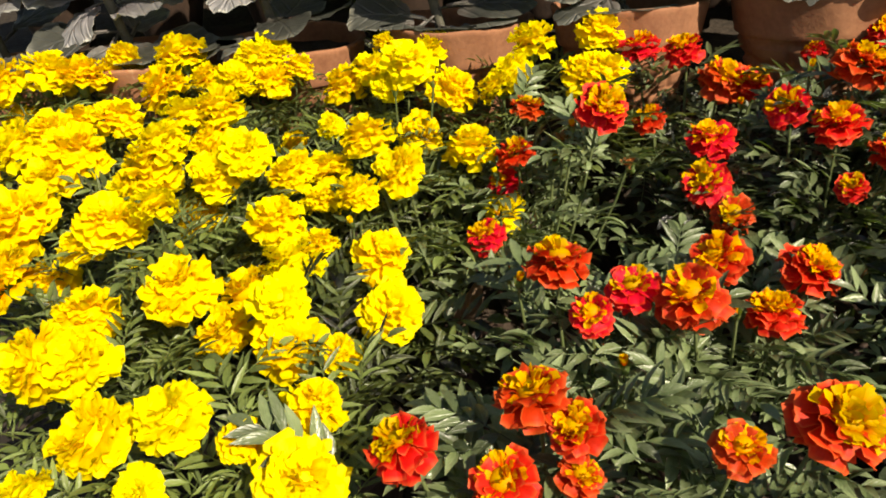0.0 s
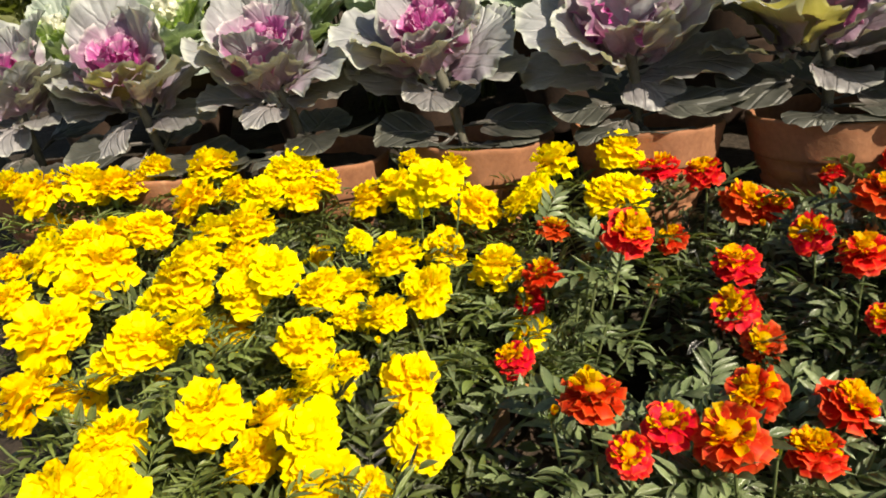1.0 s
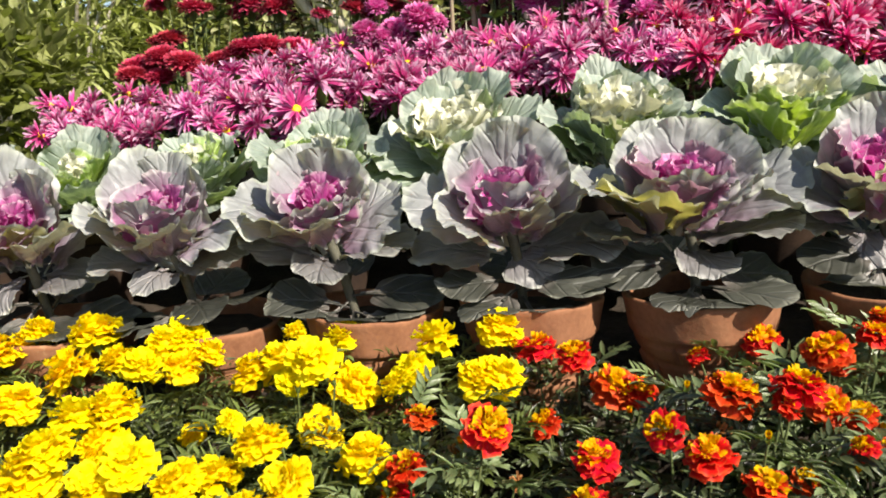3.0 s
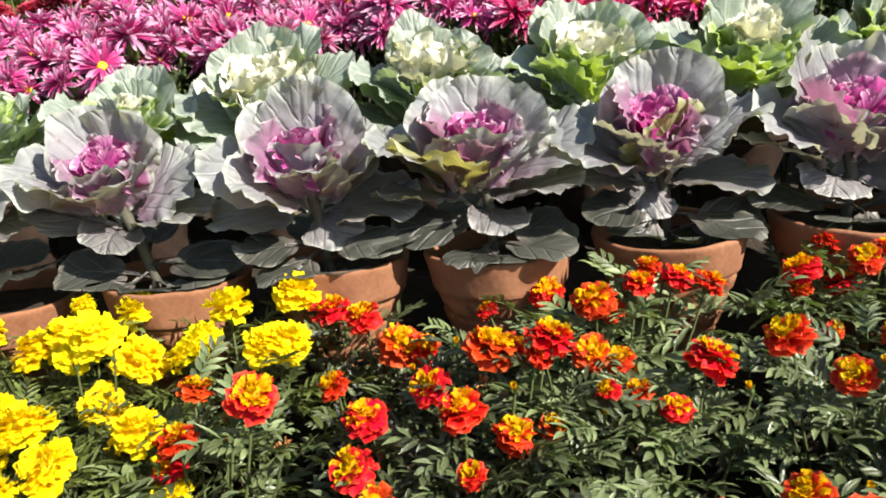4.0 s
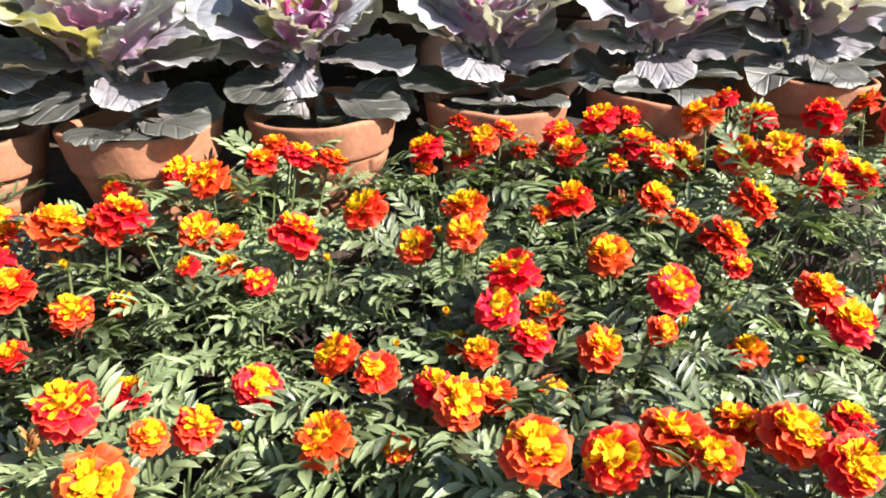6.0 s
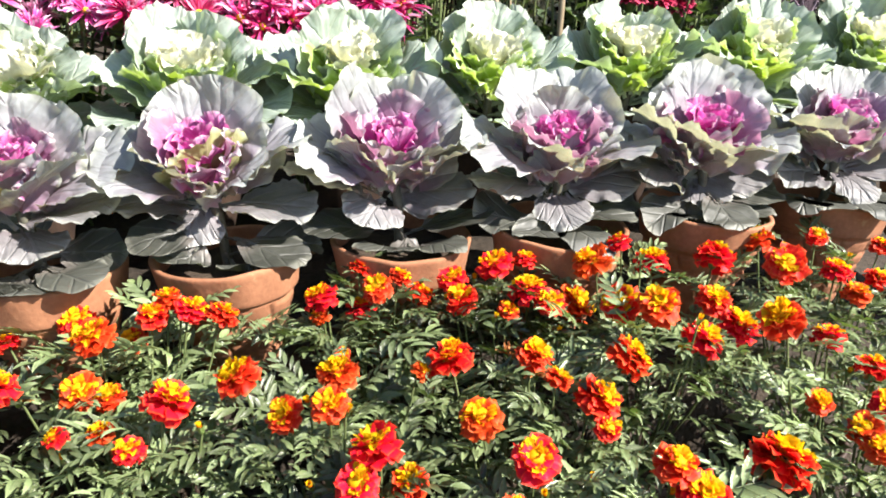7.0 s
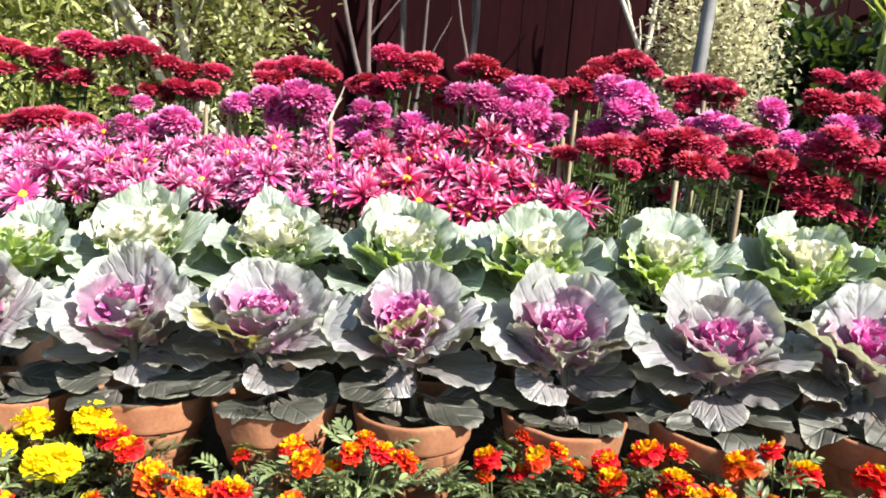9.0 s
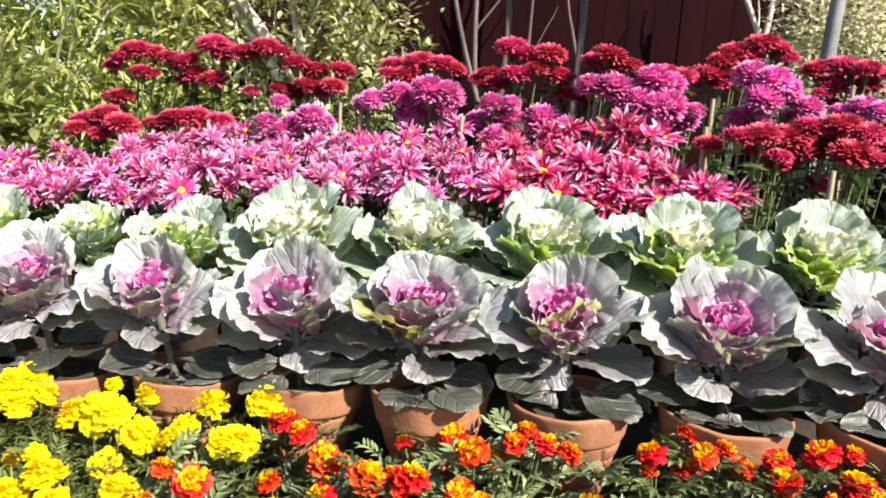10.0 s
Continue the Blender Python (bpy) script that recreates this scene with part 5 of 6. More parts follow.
chrysanthemum("crimson", -1.151, 2.339, 9, [(-1.175, 2.363, 1.165, 0.130), (-1.218, 2.337, 1.129, 0.108), (-1.043, 2.378, 1.140, 0.109), (-1.118, 2.309, 1.079, 0.107), (-1.202, 2.307, 0.985, 0.108)])
chrysanthemum("crimson", 1.692, 1.606, 9, [(1.651, 1.604, 0.892, 0.075), (1.672, 1.634, 0.962, 0.096), (1.751, 1.603, 0.973, 0.108), (1.616, 1.625, 1.020, 0.122), (1.672, 1.584, 1.035, 0.106), (1.725, 1.615, 1.039, 0.108), (1.754, 1.578, 1.053, 0.079)])
chrysanthemum("crimson", -0.887, 2.373, 9, [(-0.854, 2.355, 1.197, 0.127), (-0.969, 2.373, 1.132, 0.130), (-0.830, 2.397, 1.151, 0.097), (-0.941, 2.385, 1.082, 0.130), (-0.843, 2.354, 1.068, 0.128)])
chrysanthemum("crimson", 0.542, 2.226, 9, [(0.434, 2.239, 1.135, 0.112), (0.476, 2.260, 1.074, 0.094), (0.598, 2.176, 1.198, 0.130), (0.549, 2.256, 1.186, 0.093), (0.655, 2.199, 1.168, 0.108)])
chrysanthemum("crimson", -0.645, 2.327, 9, [(-0.712, 2.320, 1.169, 0.124), (-0.623, 2.319, 1.192, 0.124), (-0.567, 2.346, 1.045, 0.105), (-0.678, 2.322, 1.029, 0.073)])
chrysanthemum("crimson", 1.119, 2.378, 9, [(1.093, 2.384, 1.274, 0.130), (1.144, 2.373, 1.257, 0.092)])
chrysanthemum("crimson", 1.284, 1.620, 9, [(1.308, 1.573, 0.972, 0.104), (1.290, 1.647, 1.024, 0.095), (1.232, 1.628, 0.958, 0.095), (1.305, 1.632, 0.934, 0.096)])
chrysanthemum("crimson", 0.948, 1.553, 9, [(0.927, 1.554, 0.979, 0.089), (0.969, 1.552, 0.931, 0.064)])
chrysanthemum("crimson", 0.973, 2.339, 9, [(1.006, 2.373, 1.243, 0.130), (0.967, 2.336, 1.211, 0.111), (0.925, 2.314, 1.162, 0.129), (1.007, 2.331, 1.167, 0.111), (0.960, 2.342, 1.133, 0.093)])
chrysanthemum("crimson", 0.802, 2.215, 9, [(0.828, 2.244, 1.144, 0.118), (0.776, 2.186, 1.155, 0.088)])
chrysanthemum("crimson", 0.906, 1.582, 9, [(0.879, 1.550, 0.970, 0.090), (0.934, 1.613, 0.940, 0.080)])
chrysanthemum("crimson", 1.411, 2.356, 9, [(1.396, 2.315, 1.201, 0.107), (1.426, 2.397, 1.155, 0.129)])
chrysanthemum("crimson", 1.306, 2.373, 9, [(1.345, 2.388, 1.213, 0.130), (1.270, 2.388, 1.201, 0.111), (1.326, 2.380, 1.149, 0.130), (1.283, 2.337, 1.118, 0.073)])
chrysanthemum("crimson", 2.053, 2.148, 9, [(2.053, 2.148, 1.204, 0.106)])
chrysanthemum("crimson", -1.150, 2.093, 9, [(-1.236, 2.139, 0.892, 0.123), (-1.137, 2.114, 0.918, 0.121), (-1.036, 2.064, 0.894, 0.118), (-1.134, 2.091, 0.854, 0.100), (-1.206, 2.055, 0.864, 0.099)])
chrysanthemum("crimson", 1.877, 1.897, 9, [(1.847, 1.900, 1.208, 0.109), (1.824, 1.933, 1.171, 0.111), (1.902, 1.857, 1.140, 0.123), (1.935, 1.898, 1.196, 0.093), (1.813, 1.856, 1.253, 0.106), (1.944, 1.938, 1.254, 0.111)])
chrysanthemum("crimson", -0.050, 2.202, 9, [(-0.119, 2.266, 1.140, 0.117), (-0.028, 2.214, 1.153, 0.130), (0.066, 2.177, 1.146, 0.112), (-0.114, 2.176, 1.105, 0.094), (-0.056, 2.178, 1.108, 0.113)])
chrysanthemum("crimson", -0.825, 2.100, 9, [(-0.837, 2.071, 0.924, 0.116), (-0.793, 2.123, 0.927, 0.130), (-0.693, 2.115, 0.919, 0.107), (-0.897, 2.098, 0.869, 0.118), (-0.778, 2.077, 0.870, 0.097), (-0.951, 2.115, 0.899, 0.080)])
chrysanthemum("crimson", 1.078, 1.598, 9, [(1.004, 1.613, 0.977, 0.118), (1.054, 1.627, 0.999, 0.105), (1.104, 1.600, 1.009, 0.103), (1.152, 1.578, 0.993, 0.089), (1.034, 1.617, 0.946, 0.105), (1.115, 1.539, 0.950, 0.112), (1.081, 1.613, 0.871, 0.073)])
chrysanthemum("crimson", 1.859, 2.101, 9, [(1.759, 2.134, 1.230, 0.121), (1.831, 2.124, 1.132, 0.122), (1.868, 2.080, 1.081, 0.103), (1.949, 2.102, 1.220, 0.130), (1.887, 2.066, 1.131, 0.119)])
# mauve-pink plants
chrysanthemum("pink", -0.327, 1.900, 8, [(-0.392, 1.918, 0.990, 0.070), (-0.271, 1.870, 0.953, 0.102), (-0.417, 1.873, 0.928, 0.086), (-0.344, 1.916, 0.924, 0.105), (-0.232, 1.886, 0.939, 0.068), (-0.306, 1.938, 0.909, 0.088)])
chrysanthemum("pink", 0.545, 1.910, 8, [(0.481, 1.909, 0.969, 0.081), (0.541, 1.914, 1.086, 0.096), (0.612, 1.907, 1.081, 0.125)])
chrysanthemum("pink", -0.024, 1.930, 8, [(-0.091, 1.907, 1.014, 0.084), (-0.020, 1.932, 1.035, 0.102), (0.039, 1.950, 0.989, 0.103)])
chrysanthemum("pink", 1.610, 1.910, 8, [(1.554, 1.921, 1.022, 0.111), (1.561, 1.856, 0.991, 0.092), (1.593, 1.879, 1.076, 0.093), (1.692, 1.949, 1.084, 0.096), (1.649, 1.947, 1.027, 0.080)])
chrysanthemum("pink", 0.121, 1.890, 8, [(0.084, 1.886, 1.050, 0.125), (0.141, 1.898, 1.034, 0.099), (0.137, 1.885, 0.993, 0.066)])
chrysanthemum("pink", 1.955, 1.911, 8, [(1.972, 1.898, 1.111, 0.125), (1.938, 1.924, 1.118, 0.096)])
chrysanthemum("pink", 0.752, 1.911, 8, [(0.718, 1.930, 1.111, 0.125), (0.674, 1.883, 1.053, 0.094), (0.752, 1.893, 1.042, 0.125), (0.802, 1.951, 1.007, 0.112), (0.734, 1.896, 1.003, 0.094), (0.831, 1.911, 1.031, 0.063)])
chrysanthemum("pink", 1.020, 1.917, 8, [(0.977, 1.964, 1.140, 0.110), (1.021, 1.898, 1.123, 0.106), (0.996, 1.885, 1.070, 0.121), (1.073, 1.940, 1.091, 0.077), (1.125, 1.927, 1.055, 0.092), (0.957, 1.931, 1.012, 0.110), (0.995, 1.874, 1.010, 0.061)])
chrysanthemum("pink", 1.272, 1.891, 8, [(1.259, 1.912, 1.062, 0.090), (1.286, 1.870, 1.055, 0.073)])
chrysanthemum("pink", 0.307, 1.913, 8, [(0.267, 1.892, 1.024, 0.081), (0.324, 1.894, 1.024, 0.065), (0.230, 1.950, 0.966, 0.101), (0.317, 1.928, 0.971, 0.125), (0.414, 1.939, 0.985, 0.125), (0.292, 1.875, 0.929, 0.097)])
chrysanthemum("pink", 1.437, 1.894, 8, [(1.462, 1.875, 1.024, 0.092), (1.412, 1.913, 1.106, 0.109)])
# magenta daisy plants
chrysanthemum("daisy", -0.127, 1.791, 12, [(-0.182, 1.719, 0.821, 0.086), (-0.108, 1.705, 0.826, 0.092), (-0.050, 1.714, 0.840, 0.078), (-0.224, 1.763, 0.864, 0.082), (-0.146, 1.782, 0.847, 0.090), (-0.082, 1.778, 0.871, 0.084), (-0.029, 1.797, 0.867, 0.081), (-0.241, 1.861, 0.871, 0.091), (-0.172, 1.866, 0.878, 0.089), (-0.111, 1.873, 0.888, 0.082), (-0.046, 1.841, 0.886, 0.089)])
chrysanthemum("daisy", -0.069, 1.591, 12, [(-0.083, 1.615, 0.803, 0.119), (-0.006, 1.616, 0.801, 0.104), (0.006, 1.648, 0.849, 0.105), (-0.190, 1.542, 0.775, 0.086), (-0.116, 1.562, 0.795, 0.082), (-0.047, 1.542, 0.775, 0.083), (0.044, 1.578, 0.778, 0.076), (-0.161, 1.627, 0.796, 0.090)])
chrysanthemum("daisy", -0.587, 1.653, 12, [(-0.666, 1.653, 0.755, 0.121), (-0.595, 1.548, 0.715, 0.085), (-0.610, 1.624, 0.756, 0.076), (-0.558, 1.638, 0.769, 0.092), (-0.621, 1.710, 0.809, 0.090), (-0.574, 1.697, 0.796, 0.089), (-0.483, 1.700, 0.799, 0.094)])
chrysanthemum("daisy", -0.337, 1.731, 12, [(-0.350, 1.657, 0.832, 0.109), (-0.267, 1.638, 0.792, 0.115), (-0.274, 1.580, 0.758, 0.081), (-0.426, 1.719, 0.809, 0.095), (-0.345, 1.712, 0.806, 0.084), (-0.275, 1.708, 0.834, 0.084), (-0.390, 1.799, 0.838, 0.088), (-0.310, 1.766, 0.855, 0.091), (-0.405, 1.869, 0.891, 0.092), (-0.324, 1.865, 0.892, 0.078)])
chrysanthemum("daisy", -1.143, 1.619, 12, [(-1.046, 1.617, 0.746, 0.098), (-1.163, 1.576, 0.711, 0.093), (-1.085, 1.560, 0.718, 0.077), (-1.015, 1.547, 0.711, 0.078), (-1.144, 1.618, 0.738, 0.086), (-1.231, 1.716, 0.782, 0.076), (-1.150, 1.681, 0.770, 0.093), (-1.104, 1.701, 0.780, 0.079)])
chrysanthemum("daisy", 0.344, 1.782, 12, [(0.333, 1.700, 0.846, 0.082), (0.398, 1.710, 0.852, 0.087), (0.298, 1.772, 0.887, 0.079), (0.347, 1.786, 0.898, 0.094), (0.421, 1.793, 0.891, 0.078), (0.273, 1.855, 0.917, 0.076), (0.340, 1.860, 0.923, 0.094)])
chrysanthemum("daisy", -0.945, 1.691, 12, [(-0.940, 1.656, 0.730, 0.099), (-0.967, 1.564, 0.716, 0.088), (-0.997, 1.645, 0.743, 0.090), (-0.948, 1.710, 0.783, 0.090), (-0.859, 1.712, 0.764, 0.086)])
chrysanthemum("daisy", -1.125, 1.822, 12, [(-1.051, 1.787, 0.800, 0.077)])
chrysanthemum("daisy", -0.786, 1.625, 12, [(-0.770, 1.587, 0.752, 0.094), (-0.863, 1.579, 0.708, 0.088), (-0.710, 1.558, 0.726, 0.089), (-0.840, 1.637, 0.750, 0.082), (-0.809, 1.700, 0.789, 0.084), (-0.723, 1.691, 0.773, 0.093)])
chrysanthemum("daisy", 0.742, 1.558, 12, [(0.637, 1.592, 0.856, 0.116), (0.755, 1.595, 0.860, 0.108), (0.817, 1.511, 0.838, 0.109), (0.880, 1.544, 0.834, 0.104), (0.621, 1.546, 0.825, 0.075), (0.715, 1.552, 0.811, 0.095), (0.772, 1.569, 0.821, 0.093)])
chrysanthemum("daisy", 0.502, 1.839, 12, [(0.496, 1.780, 0.905, 0.081), (0.440, 1.852, 0.942, 0.093), (0.498, 1.854, 0.958, 0.086), (0.575, 1.870, 0.950, 0.089)])
chrysanthemum("daisy", 0.463, 1.609, 12, [(0.439, 1.621, 0.851, 0.113), (0.542, 1.657, 0.874, 0.114), (0.350, 1.541, 0.809, 0.103), (0.481, 1.547, 0.806, 0.087), (0.558, 1.552, 0.800, 0.090), (0.349, 1.634, 0.819, 0.085), (0.492, 1.619, 0.823, 0.075), (0.493, 1.700, 0.855, 0.080)])
chrysanthemum("daisy", 0.677, 1.743, 12, [(0.694, 1.660, 0.880, 0.099), (0.699, 1.798, 0.955, 0.120), (0.636, 1.800, 0.966, 0.121), (0.647, 1.716, 0.900, 0.082), (0.728, 1.699, 0.875, 0.090), (0.659, 1.786, 0.914, 0.082)])
chrysanthemum("daisy", -0.830, 1.826, 12, [(-0.824, 1.794, 0.820, 0.090), (-0.770, 1.764, 0.797, 0.078), (-0.849, 1.850, 0.840, 0.087), (-0.775, 1.846, 0.845, 0.086)])
chrysanthemum("daisy", -0.584, 1.819, 12, [(-0.688, 1.790, 0.810, 0.092), (-0.612, 1.766, 0.819, 0.084), (-0.542, 1.781, 0.862, 0.090), (-0.468, 1.797, 0.840, 0.083), (-0.695, 1.842, 0.848, 0.094), (-0.627, 1.846, 0.861, 0.086), (-0.564, 1.865, 0.869, 0.077), (-0.478, 1.865, 0.897, 0.076)])
chrysanthemum("daisy", 0.196, 1.612, 12, [(0.099, 1.581, 0.837, 0.115), (0.085, 1.548, 0.791, 0.086), (0.176, 1.559, 0.772, 0.083), (0.270, 1.573, 0.806, 0.079), (0.220, 1.625, 0.827, 0.079), (0.294, 1.644, 0.837, 0.081), (0.176, 1.680, 0.849, 0.077), (0.247, 1.690, 0.848, 0.089)])
chrysanthemum("daisy", -0.438, 1.565, 12, [(-0.448, 1.574, 0.804, 0.113), (-0.481, 1.505, 0.745, 0.103), (-0.433, 1.476, 0.713, 0.087), (-0.497, 1.573, 0.761, 0.093), (-0.359, 1.578, 0.782, 0.078), (-0.451, 1.624, 0.789, 0.084), (-0.395, 1.626, 0.807, 0.087)])
chrysanthemum("daisy", 0.117, 1.789, 12, [(0.048, 1.683, 0.847, 0.087), (0.125, 1.712, 0.849, 0.078), (0.047, 1.789, 0.894, 0.084), (0.153, 1.773, 0.875, 0.081), (0.207, 1.782, 0.881, 0.076), (0.042, 1.852, 0.921, 0.090), (0.139, 1.852, 0.900, 0.094), (0.178, 1.871, 0.941, 0.089)])


# ---- stakes ----
def stake(x, y, z, r=0.006, lean=(0.0, 0.0), label="thin pale bamboo stake among chrysanthemums"):
    pt = Patch()
    g = ground_z(y)
    h = z - g
    s = np.linspace(0, 1, 9)
    rad = r * (1 + 0.12 * (np.arange(9) % 2))
    tube(pt, np.stack([lean[0] * (s - 1) * h, lean[1] * (s - 1) * h, h * s], -1), rad, 8)
    lathe(pt, [(r, h - 0.0005), (r * 0.55, h + 0.0006), (0.0005, h + 0.0006)], 8)
    ob = new("bamboo_stake", pt.mesh("bamboo_stake", [M_BAMBOO]))
    ob.location = (x, y, g)
    return tagged(ob, label, "stake", "bamboo stakes")


stake(-0.140, 1.950, 1.018, 0.006)
stake(-0.676, 2.000, 0.919, 0.006)
stake(-0.964, 1.950, 0.855, 0.006)
stake(-0.307, 1.900, 0.974, 0.006)
stake(0.190, 1.850, 0.979, 0.006)
stake(0.562, 2.000, 1.059, 0.006)
stake(0.815, 1.620, 0.985, 0.006)
stake(1.237, 1.950, 1.119, 0.006)
stake(1.068, 1.500, 0.906, 0.006)
stake(-0.132, 2.000, 0.984, 0.006)
stake(1.213, 1.500, 0.897, 0.006)
stake(1.634, 1.500, 0.928, 0.006)
stake(0.873, 1.900, 1.063, 0.006)
stake(-0.190, 1.900, 0.998, 0.005)


# ---- background ----
def boards():
    """Dark maroon board wall behind the bed, its shade put into the colour."""
    wall = new("wall_back")
    tagged(wall, "dark maroon wooden board wall behind the flower bed", "wall", kind="structure")
    rng = np.random.default_rng(5)
    x, k, kinds = -2.6, 0, []
    for w in (0.16, 0.17, 0.15):
        pt = Patch()
        b = 0.0025
        prof = np.array([(-w / 2, 0.02), (-w / 2, b), (-w / 2 + b, 0), (w / 2 - b, 0), (w / 2, b), (w / 2, 0.02)])
        v = np.array([[px, py, z] for z in (0.0, 2.6) for px, py in prof])
        pt.add(v, grid_faces(1, 5), v[:, :2])
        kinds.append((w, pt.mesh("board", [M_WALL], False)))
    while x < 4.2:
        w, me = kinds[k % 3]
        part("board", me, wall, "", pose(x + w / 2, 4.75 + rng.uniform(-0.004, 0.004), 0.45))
        x += w + 0.0015
        k += 1
    bk = Patch()
    v = np.array([[px, py, z] for z in (0.45, 3.05) for px, py in ((-2.7, 4.79), (4.3, 4.79), (4.3, 4.9), (-2.7, 4.9), (-2.7, 4.79))])
    bk.add(v, grid_faces(1, 4), v[:, :2])
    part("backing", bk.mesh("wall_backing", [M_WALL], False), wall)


boards()


def shrub(name, label, centre, radii, count, templates, leaf, size, seed, stems=6, stem_mat=None, up=(0, 0, 1), clump=0.0):
    """Branched bush with many leaves in an uneven, gappy crown."""
    rng = np.random.default_rng(seed)
    c, r = np.array(centre, float), np.array(radii, float)
    bush = new(name)
    bush.location = (c[0], c[1], ground_z(c[1]))
    tagged(bush, label, "shrub")
    zc = c[2] - ground_z(c[1])
    fo = Patch()
    for k in range(stems):
        a = rng.uniform(0, 6.28)
        e = np.array([math.cos(a) * r[0] * rng.uniform(0.2, 0.9), math.sin(a) * r[1] * rng.uniform(0.2, 0.9), zc + r[2] * rng.uniform(0.0, 0.9)])
        q = np.linspace(0, 1, 9)[:, None]
        mid = np.array([e[0] * 0.3, e[1] * 0.3, e[2] * 0.6]) + rng.uniform(-0.06, 0.06, 3)
        line = 2 * q * (1 - q) * mid + q ** 2 * e
        line[1:-1] += rng.uniform(-0.012, 0.012, (7, 3))
        st = Patch()
        tube(st, line, np.linspace(0.016, 0.004, 9), 6)
        part("branch", st.mesh("branch", [stem_mat or M_BARK]), bush)
    nc = max(12, count // 60)
    cd = rng.normal(size=(nc, 3))
    cd /= np.linalg.norm(cd, axis=1)[:, None]
    centres = cd * (rng.uniform(0.25, 1.0, nc) ** 0.5)[:, None] * r + [0, 0, zc]
    pick = rng.integers(0, nc, count)
    p = centres[pick] + rng.normal(size=(count, 3)) * r * 0.13
    p[:, 2] = np.maximum(p[:, 2], 0.02)
    d = (p - [0, 0, zc]) / r + rng.normal(size=(count, 3)) * 0.9
    u = np.tile(np.asarray(up, float), (count, 1)) + rng.uniform(-0.5, 0.5, (count, 3))
    scatter(fo, templates, frames_of(p, d, u, rng.uniform(size[0], size[1], count)), rng, 0)
    tagged(part("leaves", fo.mesh("leaves", [leaf]), bush), kind="stuff")
    return bush


shrub("yellow_green_shrub", "sunlit yellow-green shrub with narrow leaves behind the chrysanthemums", (-2.35, 3.3, 1.15), (0.95, 0.6, 0.9), 9000, NARROW, M_SHRUB, (0.06, 0.12), 201)
shrub("yellow_green_shrub", "sunlit yellow-green shrub with narrow leaves behind the chrysanthemums", (-1.98, 2.35, 0.72), (0.42, 0.36, 0.42), 3000, PLAIN, M_SHRUB, (0.05, 0.09), 202)
shrub("leafy_shrub", "light green leafy shrub with pale bare branches against the wall", (-1.25, 3.8, 1.40), (0.85, 0.5, 0.85), 9000, PLAIN, M_PALELEAF, (0.03, 0.075), 203, 9)
shrub("tall_hedge", "tall olive-green hedge closing the garden behind the shrubs", (-3.3, 4.7, 1.55), (1.5, 0.45, 1.35), 4200, PLAIN, M_SHRUB, (0.12, 0.20), 209)
shrub("golden_shrub", "pale golden fine-leaved shrub beside a grey pole", (1.82, 3.78, 1.36), (0.38, 0.24, 0.80), 8500, PLAIN, M_GOLD, (0.022, 0.046), 204)
shrub("dark_shrub", "dark green broad-leaved shrub with shade put into its leaf colour", (2.80, 4.40, 1.25), (0.75, 0.35, 0.75), 2400, PLAIN, M_SHADELEAF, (0.08, 0.16), 205)
shrub("dark_shrub", "dark green broad-leaved shrub with shade put into its leaf colour", (-0.55, 4.45, 1.0), (0.3, 0.2, 0.5), 500, PLAIN, M_SHADELEAF, (0.06, 0.12), 206)


shrub("green_shrub", "mid-green leafy shrub closing the garden beside the wall", (3.7, 3.6, 1.2), (0.8, 0.6, 0.9), 2600, PLAIN, M_SHADELEAF, (0.07, 0.14), 207)
shrub("green_shrub", "mid-green leafy shrub closing the garden beside the wall", (3.6, 2.2, 0.9), (0.6, 0.6, 0.6), 1800, PLAIN, M_SHADELEAF, (0.06, 0.12), 208)


def trunk(x, y, top, lean, r, seed, bark=None, label="slender pale bare trunk in front of the wall"):
    rng = np.random.default_rng(seed)
    pt = Patch()
    g = ground_z(y)
    s = np.linspace(0, 1, 12)
    line = np.stack([lean * s * (top - g) + 0.02 * np.sin(s * 7 + seed), 0.015 * np.sin(s * 5 + seed), s * (top - g)], -1)
    tube(pt, line, np.linspace(r, r * 0.6, 12), 8)
    for k in range(3):
        i = rng.integers(5, 10)
        e = line[i] + np.array([rng.uniform(-0.3, 0.3), rng.uniform(-0.05, 0.05), rng.uniform(0.25, 0.5)])
        q = np.linspace(0, 1, 6)[:, None]
        tube(pt, line[i] * (1 - q) + e * q + rng.uniform(-0.01, 0.01, (6, 3)) * q, np.linspace(r * 0.45, r * 0.2, 6), 6)
    ob = new("bare_trunk", pt.mesh("bare_trunk", [bark or M_BARK]))
    ob.location = (x, y, g)
    return tagged(ob, label, "trunk", "bare trunks")


trunk(0.134, 3.60, 2.30, -0.256, 0.016, 1, M_SHADEDBARK)
trunk(-0.025, 4.20, 2.30, -0.099, 0.020, 2, M_SHADEDBARK)
trunk(0.522, 4.20, 2.30, -0.030, 0.028, 3, M_SHADEDBARK)
trunk(0.020, 4.50, 2.30, -0.005, 0.030, 4, M_SHADEDBARK)
trunk(0.073, 4.50, 2.30, 0.092, 0.014, 5, M_SHADEDBARK)
trunk(-0.912, 3.60, 2.30, -0.130, 0.030, 6)
trunk(-0.544, 3.60, 2.30, -0.768, 0.038, 7)
trunk(-0.667, 3.65, 2.30, -0.728, 0.034, 8)
trunk(1.997, 4.20, 2.30, -0.517, 0.020, 9)
trunk(1.416, 4.30, 2.30, 0.109, 0.020, 10)


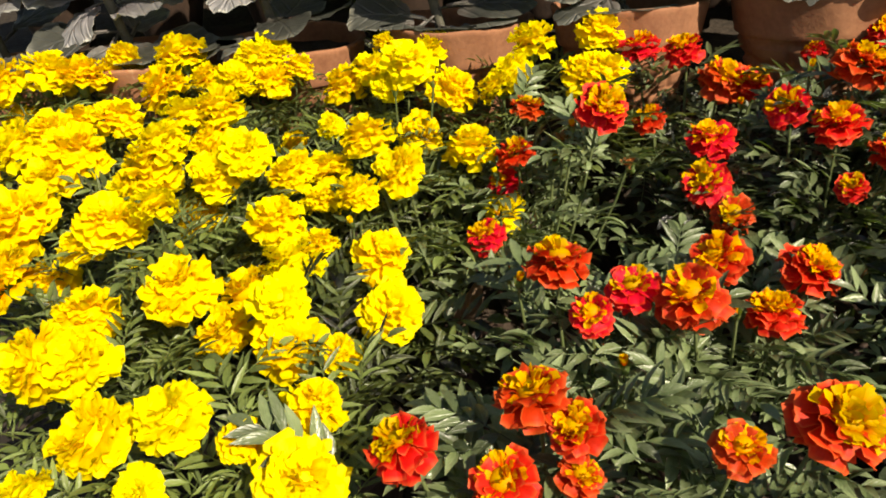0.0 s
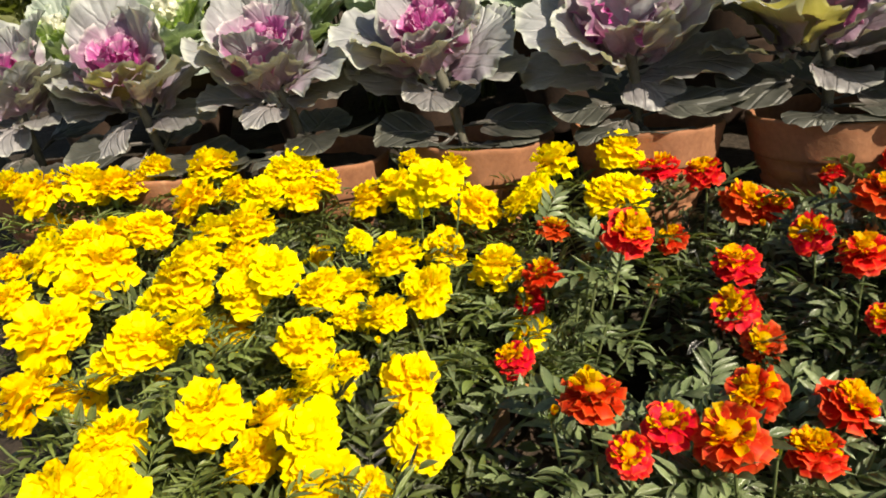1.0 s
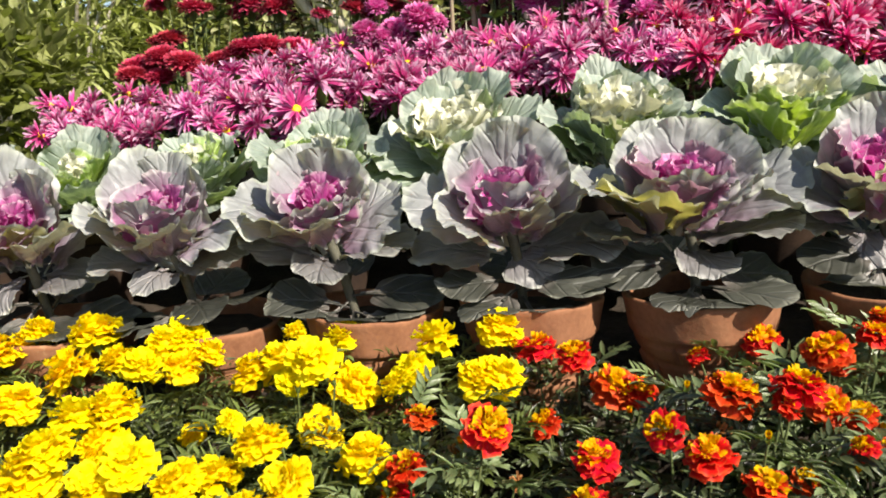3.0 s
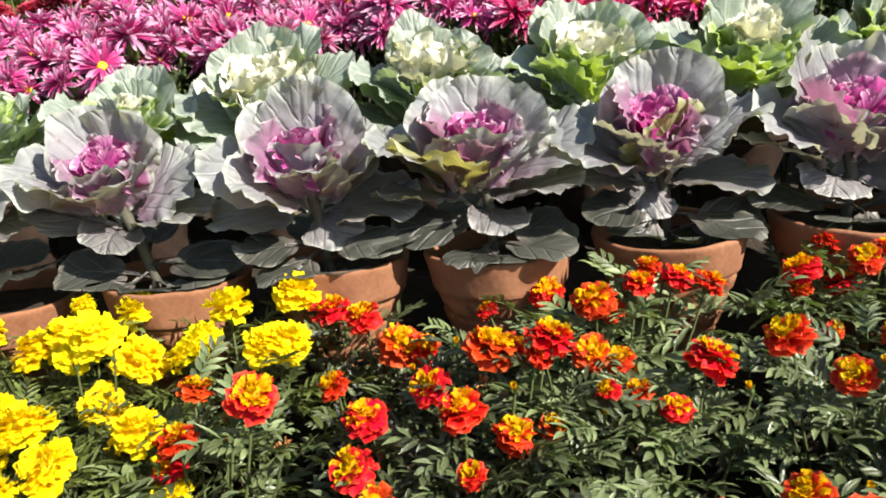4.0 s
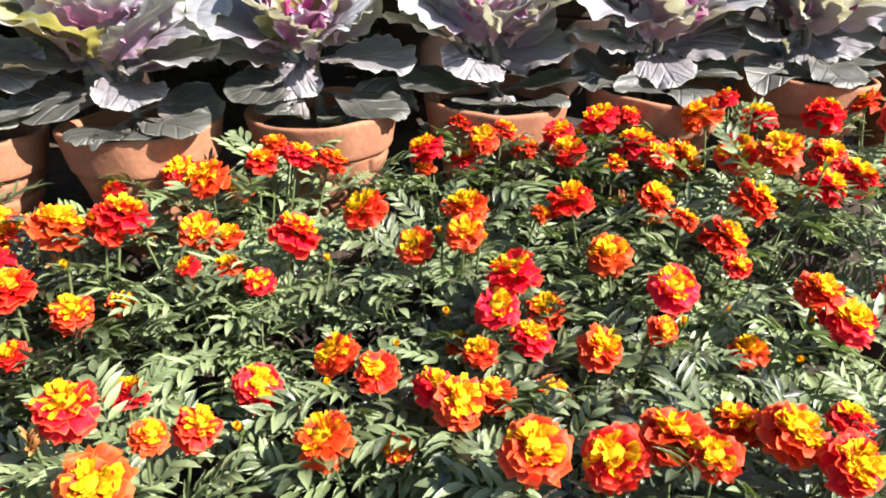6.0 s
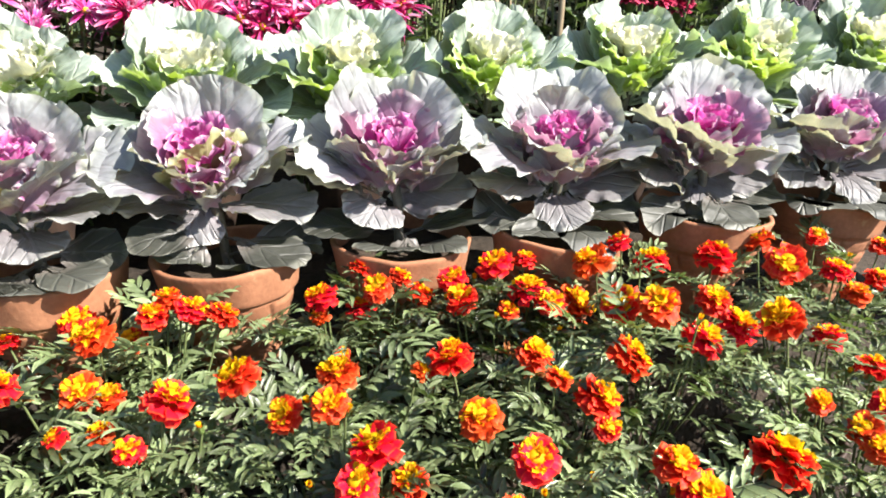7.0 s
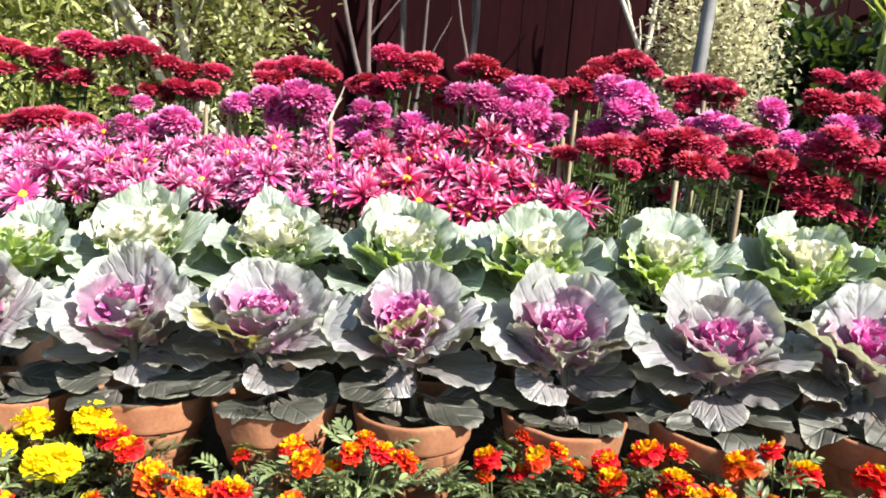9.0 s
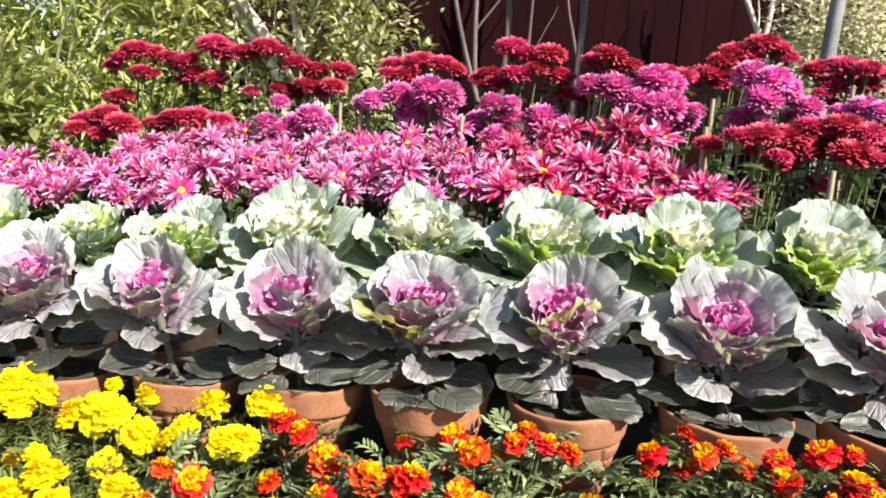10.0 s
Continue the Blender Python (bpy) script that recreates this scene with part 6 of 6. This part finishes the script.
def pole():
    ob = new("metal_pole")
    tagged(ob, "grey painted metal pole leaning slightly beside a golden shrub", "pole")
    pt = Patch()
    tube(pt, [(0, 0, 0), (0.02, 0, 0.8), (0.045, 0, 1.6), (0.08, 0, 2.7)], 0.032, 16)
    part("shaft", pt.mesh("pole_shaft", [M_POLE]), ob)
    pt = Patch()
    lathe(pt, [(0.05, 0.0), (0.05, 0.03), (0.036, 0.04), (0.034, 0.06)], 16)
    part("collar", pt.mesh("pole_collar", [M_POLE]), ob)
    ob.location = (1.60, 3.42, ground_z(3.42))


pole()


def planter():
    """A tall dark pot whose sides are covered with fine raised strands, under a pale rim."""
    ob = new("large_planter")
    tagged(ob, "large dark planter with twig-textured sides and a pale rim", "planter")
    outline = [(0.17, 0.0), (0.20, 0.2), (0.25, 0.7), (0.30, 1.05), (0.325, 1.22), (0.315, 1.23), (0.29, 1.22), (0.24, 0.9)]
    pt = Patch()
    lathe(pt, outline, 64, 0, 0.01, 1.0)
    part("body", pt.mesh("planter_body", [M_WICKER]), ob)
    rng = np.random.default_rng(8)
    pt = Patch()
    for k in range(520):
        a, z = rng.uniform(2.6, 5.6), rng.uniform(0.35, 1.18)
        s = np.linspace(0, 1, 6)
        aa = a + s * rng.uniform(-0.35, 0.35) + 0.04 * np.sin(5 * s + k)
        zz = np.clip(z + s * rng.uniform(-0.10, 0.10), 0.0, 1.2)
        r = np.interp(zz, [q[1] for q in outline[:5]], [q[0] for q in outline[:5]]) + 0.004
        tube(pt, np.stack([r * np.cos(aa), r * np.sin(aa), zz], -1), 0.0035, 4)
    tagged(part("strands", pt.mesh("planter_strands", [M_TWIG]), ob, "fine greyish purple twig strands"), kind="stuff")
    pt = Patch()
    lathe(pt, [(0.318, 1.215), (0.345, 1.22), (0.352, 1.235), (0.34, 1.255), (0.30, 1.255), (0.295, 1.22)], 64)
    part("rim", pt.mesh("planter_rim", [M_RIMWHITE]), ob, "pale rim")
    pt = Patch()
    lathe(pt, [(0.285, 1.13), (0.20, 1.145), (0.10, 1.15), (0.004, 1.152)], 40)
    part("soil", pt.mesh("planter_soil", [M_SOIL]), ob, "dark potting soil")
    ob.location = (2.76, 3.0, ground_z(3.0))


planter()


def reed(x, y, top, seed):
    """A sunlit pale stem with upright narrow yellow-green leaves."""
    rng = np.random.default_rng(seed)
    ob = new("reed_plant")
    tagged(ob, "sunlit yellow-green reed with a pale jointed stem", "plant")
    ob.location = (x, y, ground_z(y))
    h = top - ground_z(y)
    pt = Patch()
    s = np.linspace(0, 1, 14)
    tube(pt, np.stack([0.03 * s ** 2, 0 * s, h * s], -1), 0.011 * (1 + 0.2 * (np.arange(14) % 3 == 0)), 8)
    part("stem", pt.mesh("reed_stem", [M_REED]), ob)
    for k in range(9):
        a = rng.uniform(0, 6.28)
        d, up = dir_of(a, radians(rng.uniform(62, 84)))
        pt = Patch()
        blade(pt, (0.02, 0, h * rng.uniform(0.55, 0.98)), d, up, rng.uniform(0.14, 0.26), rng.uniform(0.02, 0.034), lance, 8, 2, rng.uniform(-0.9, -0.2), 0.2)
        part("leaf", pt.mesh("reed_leaf", [M_REED]), ob)


reed(2.38, 3.25, 1.75, 3)
reed(2.46, 3.45, 1.95, 4)
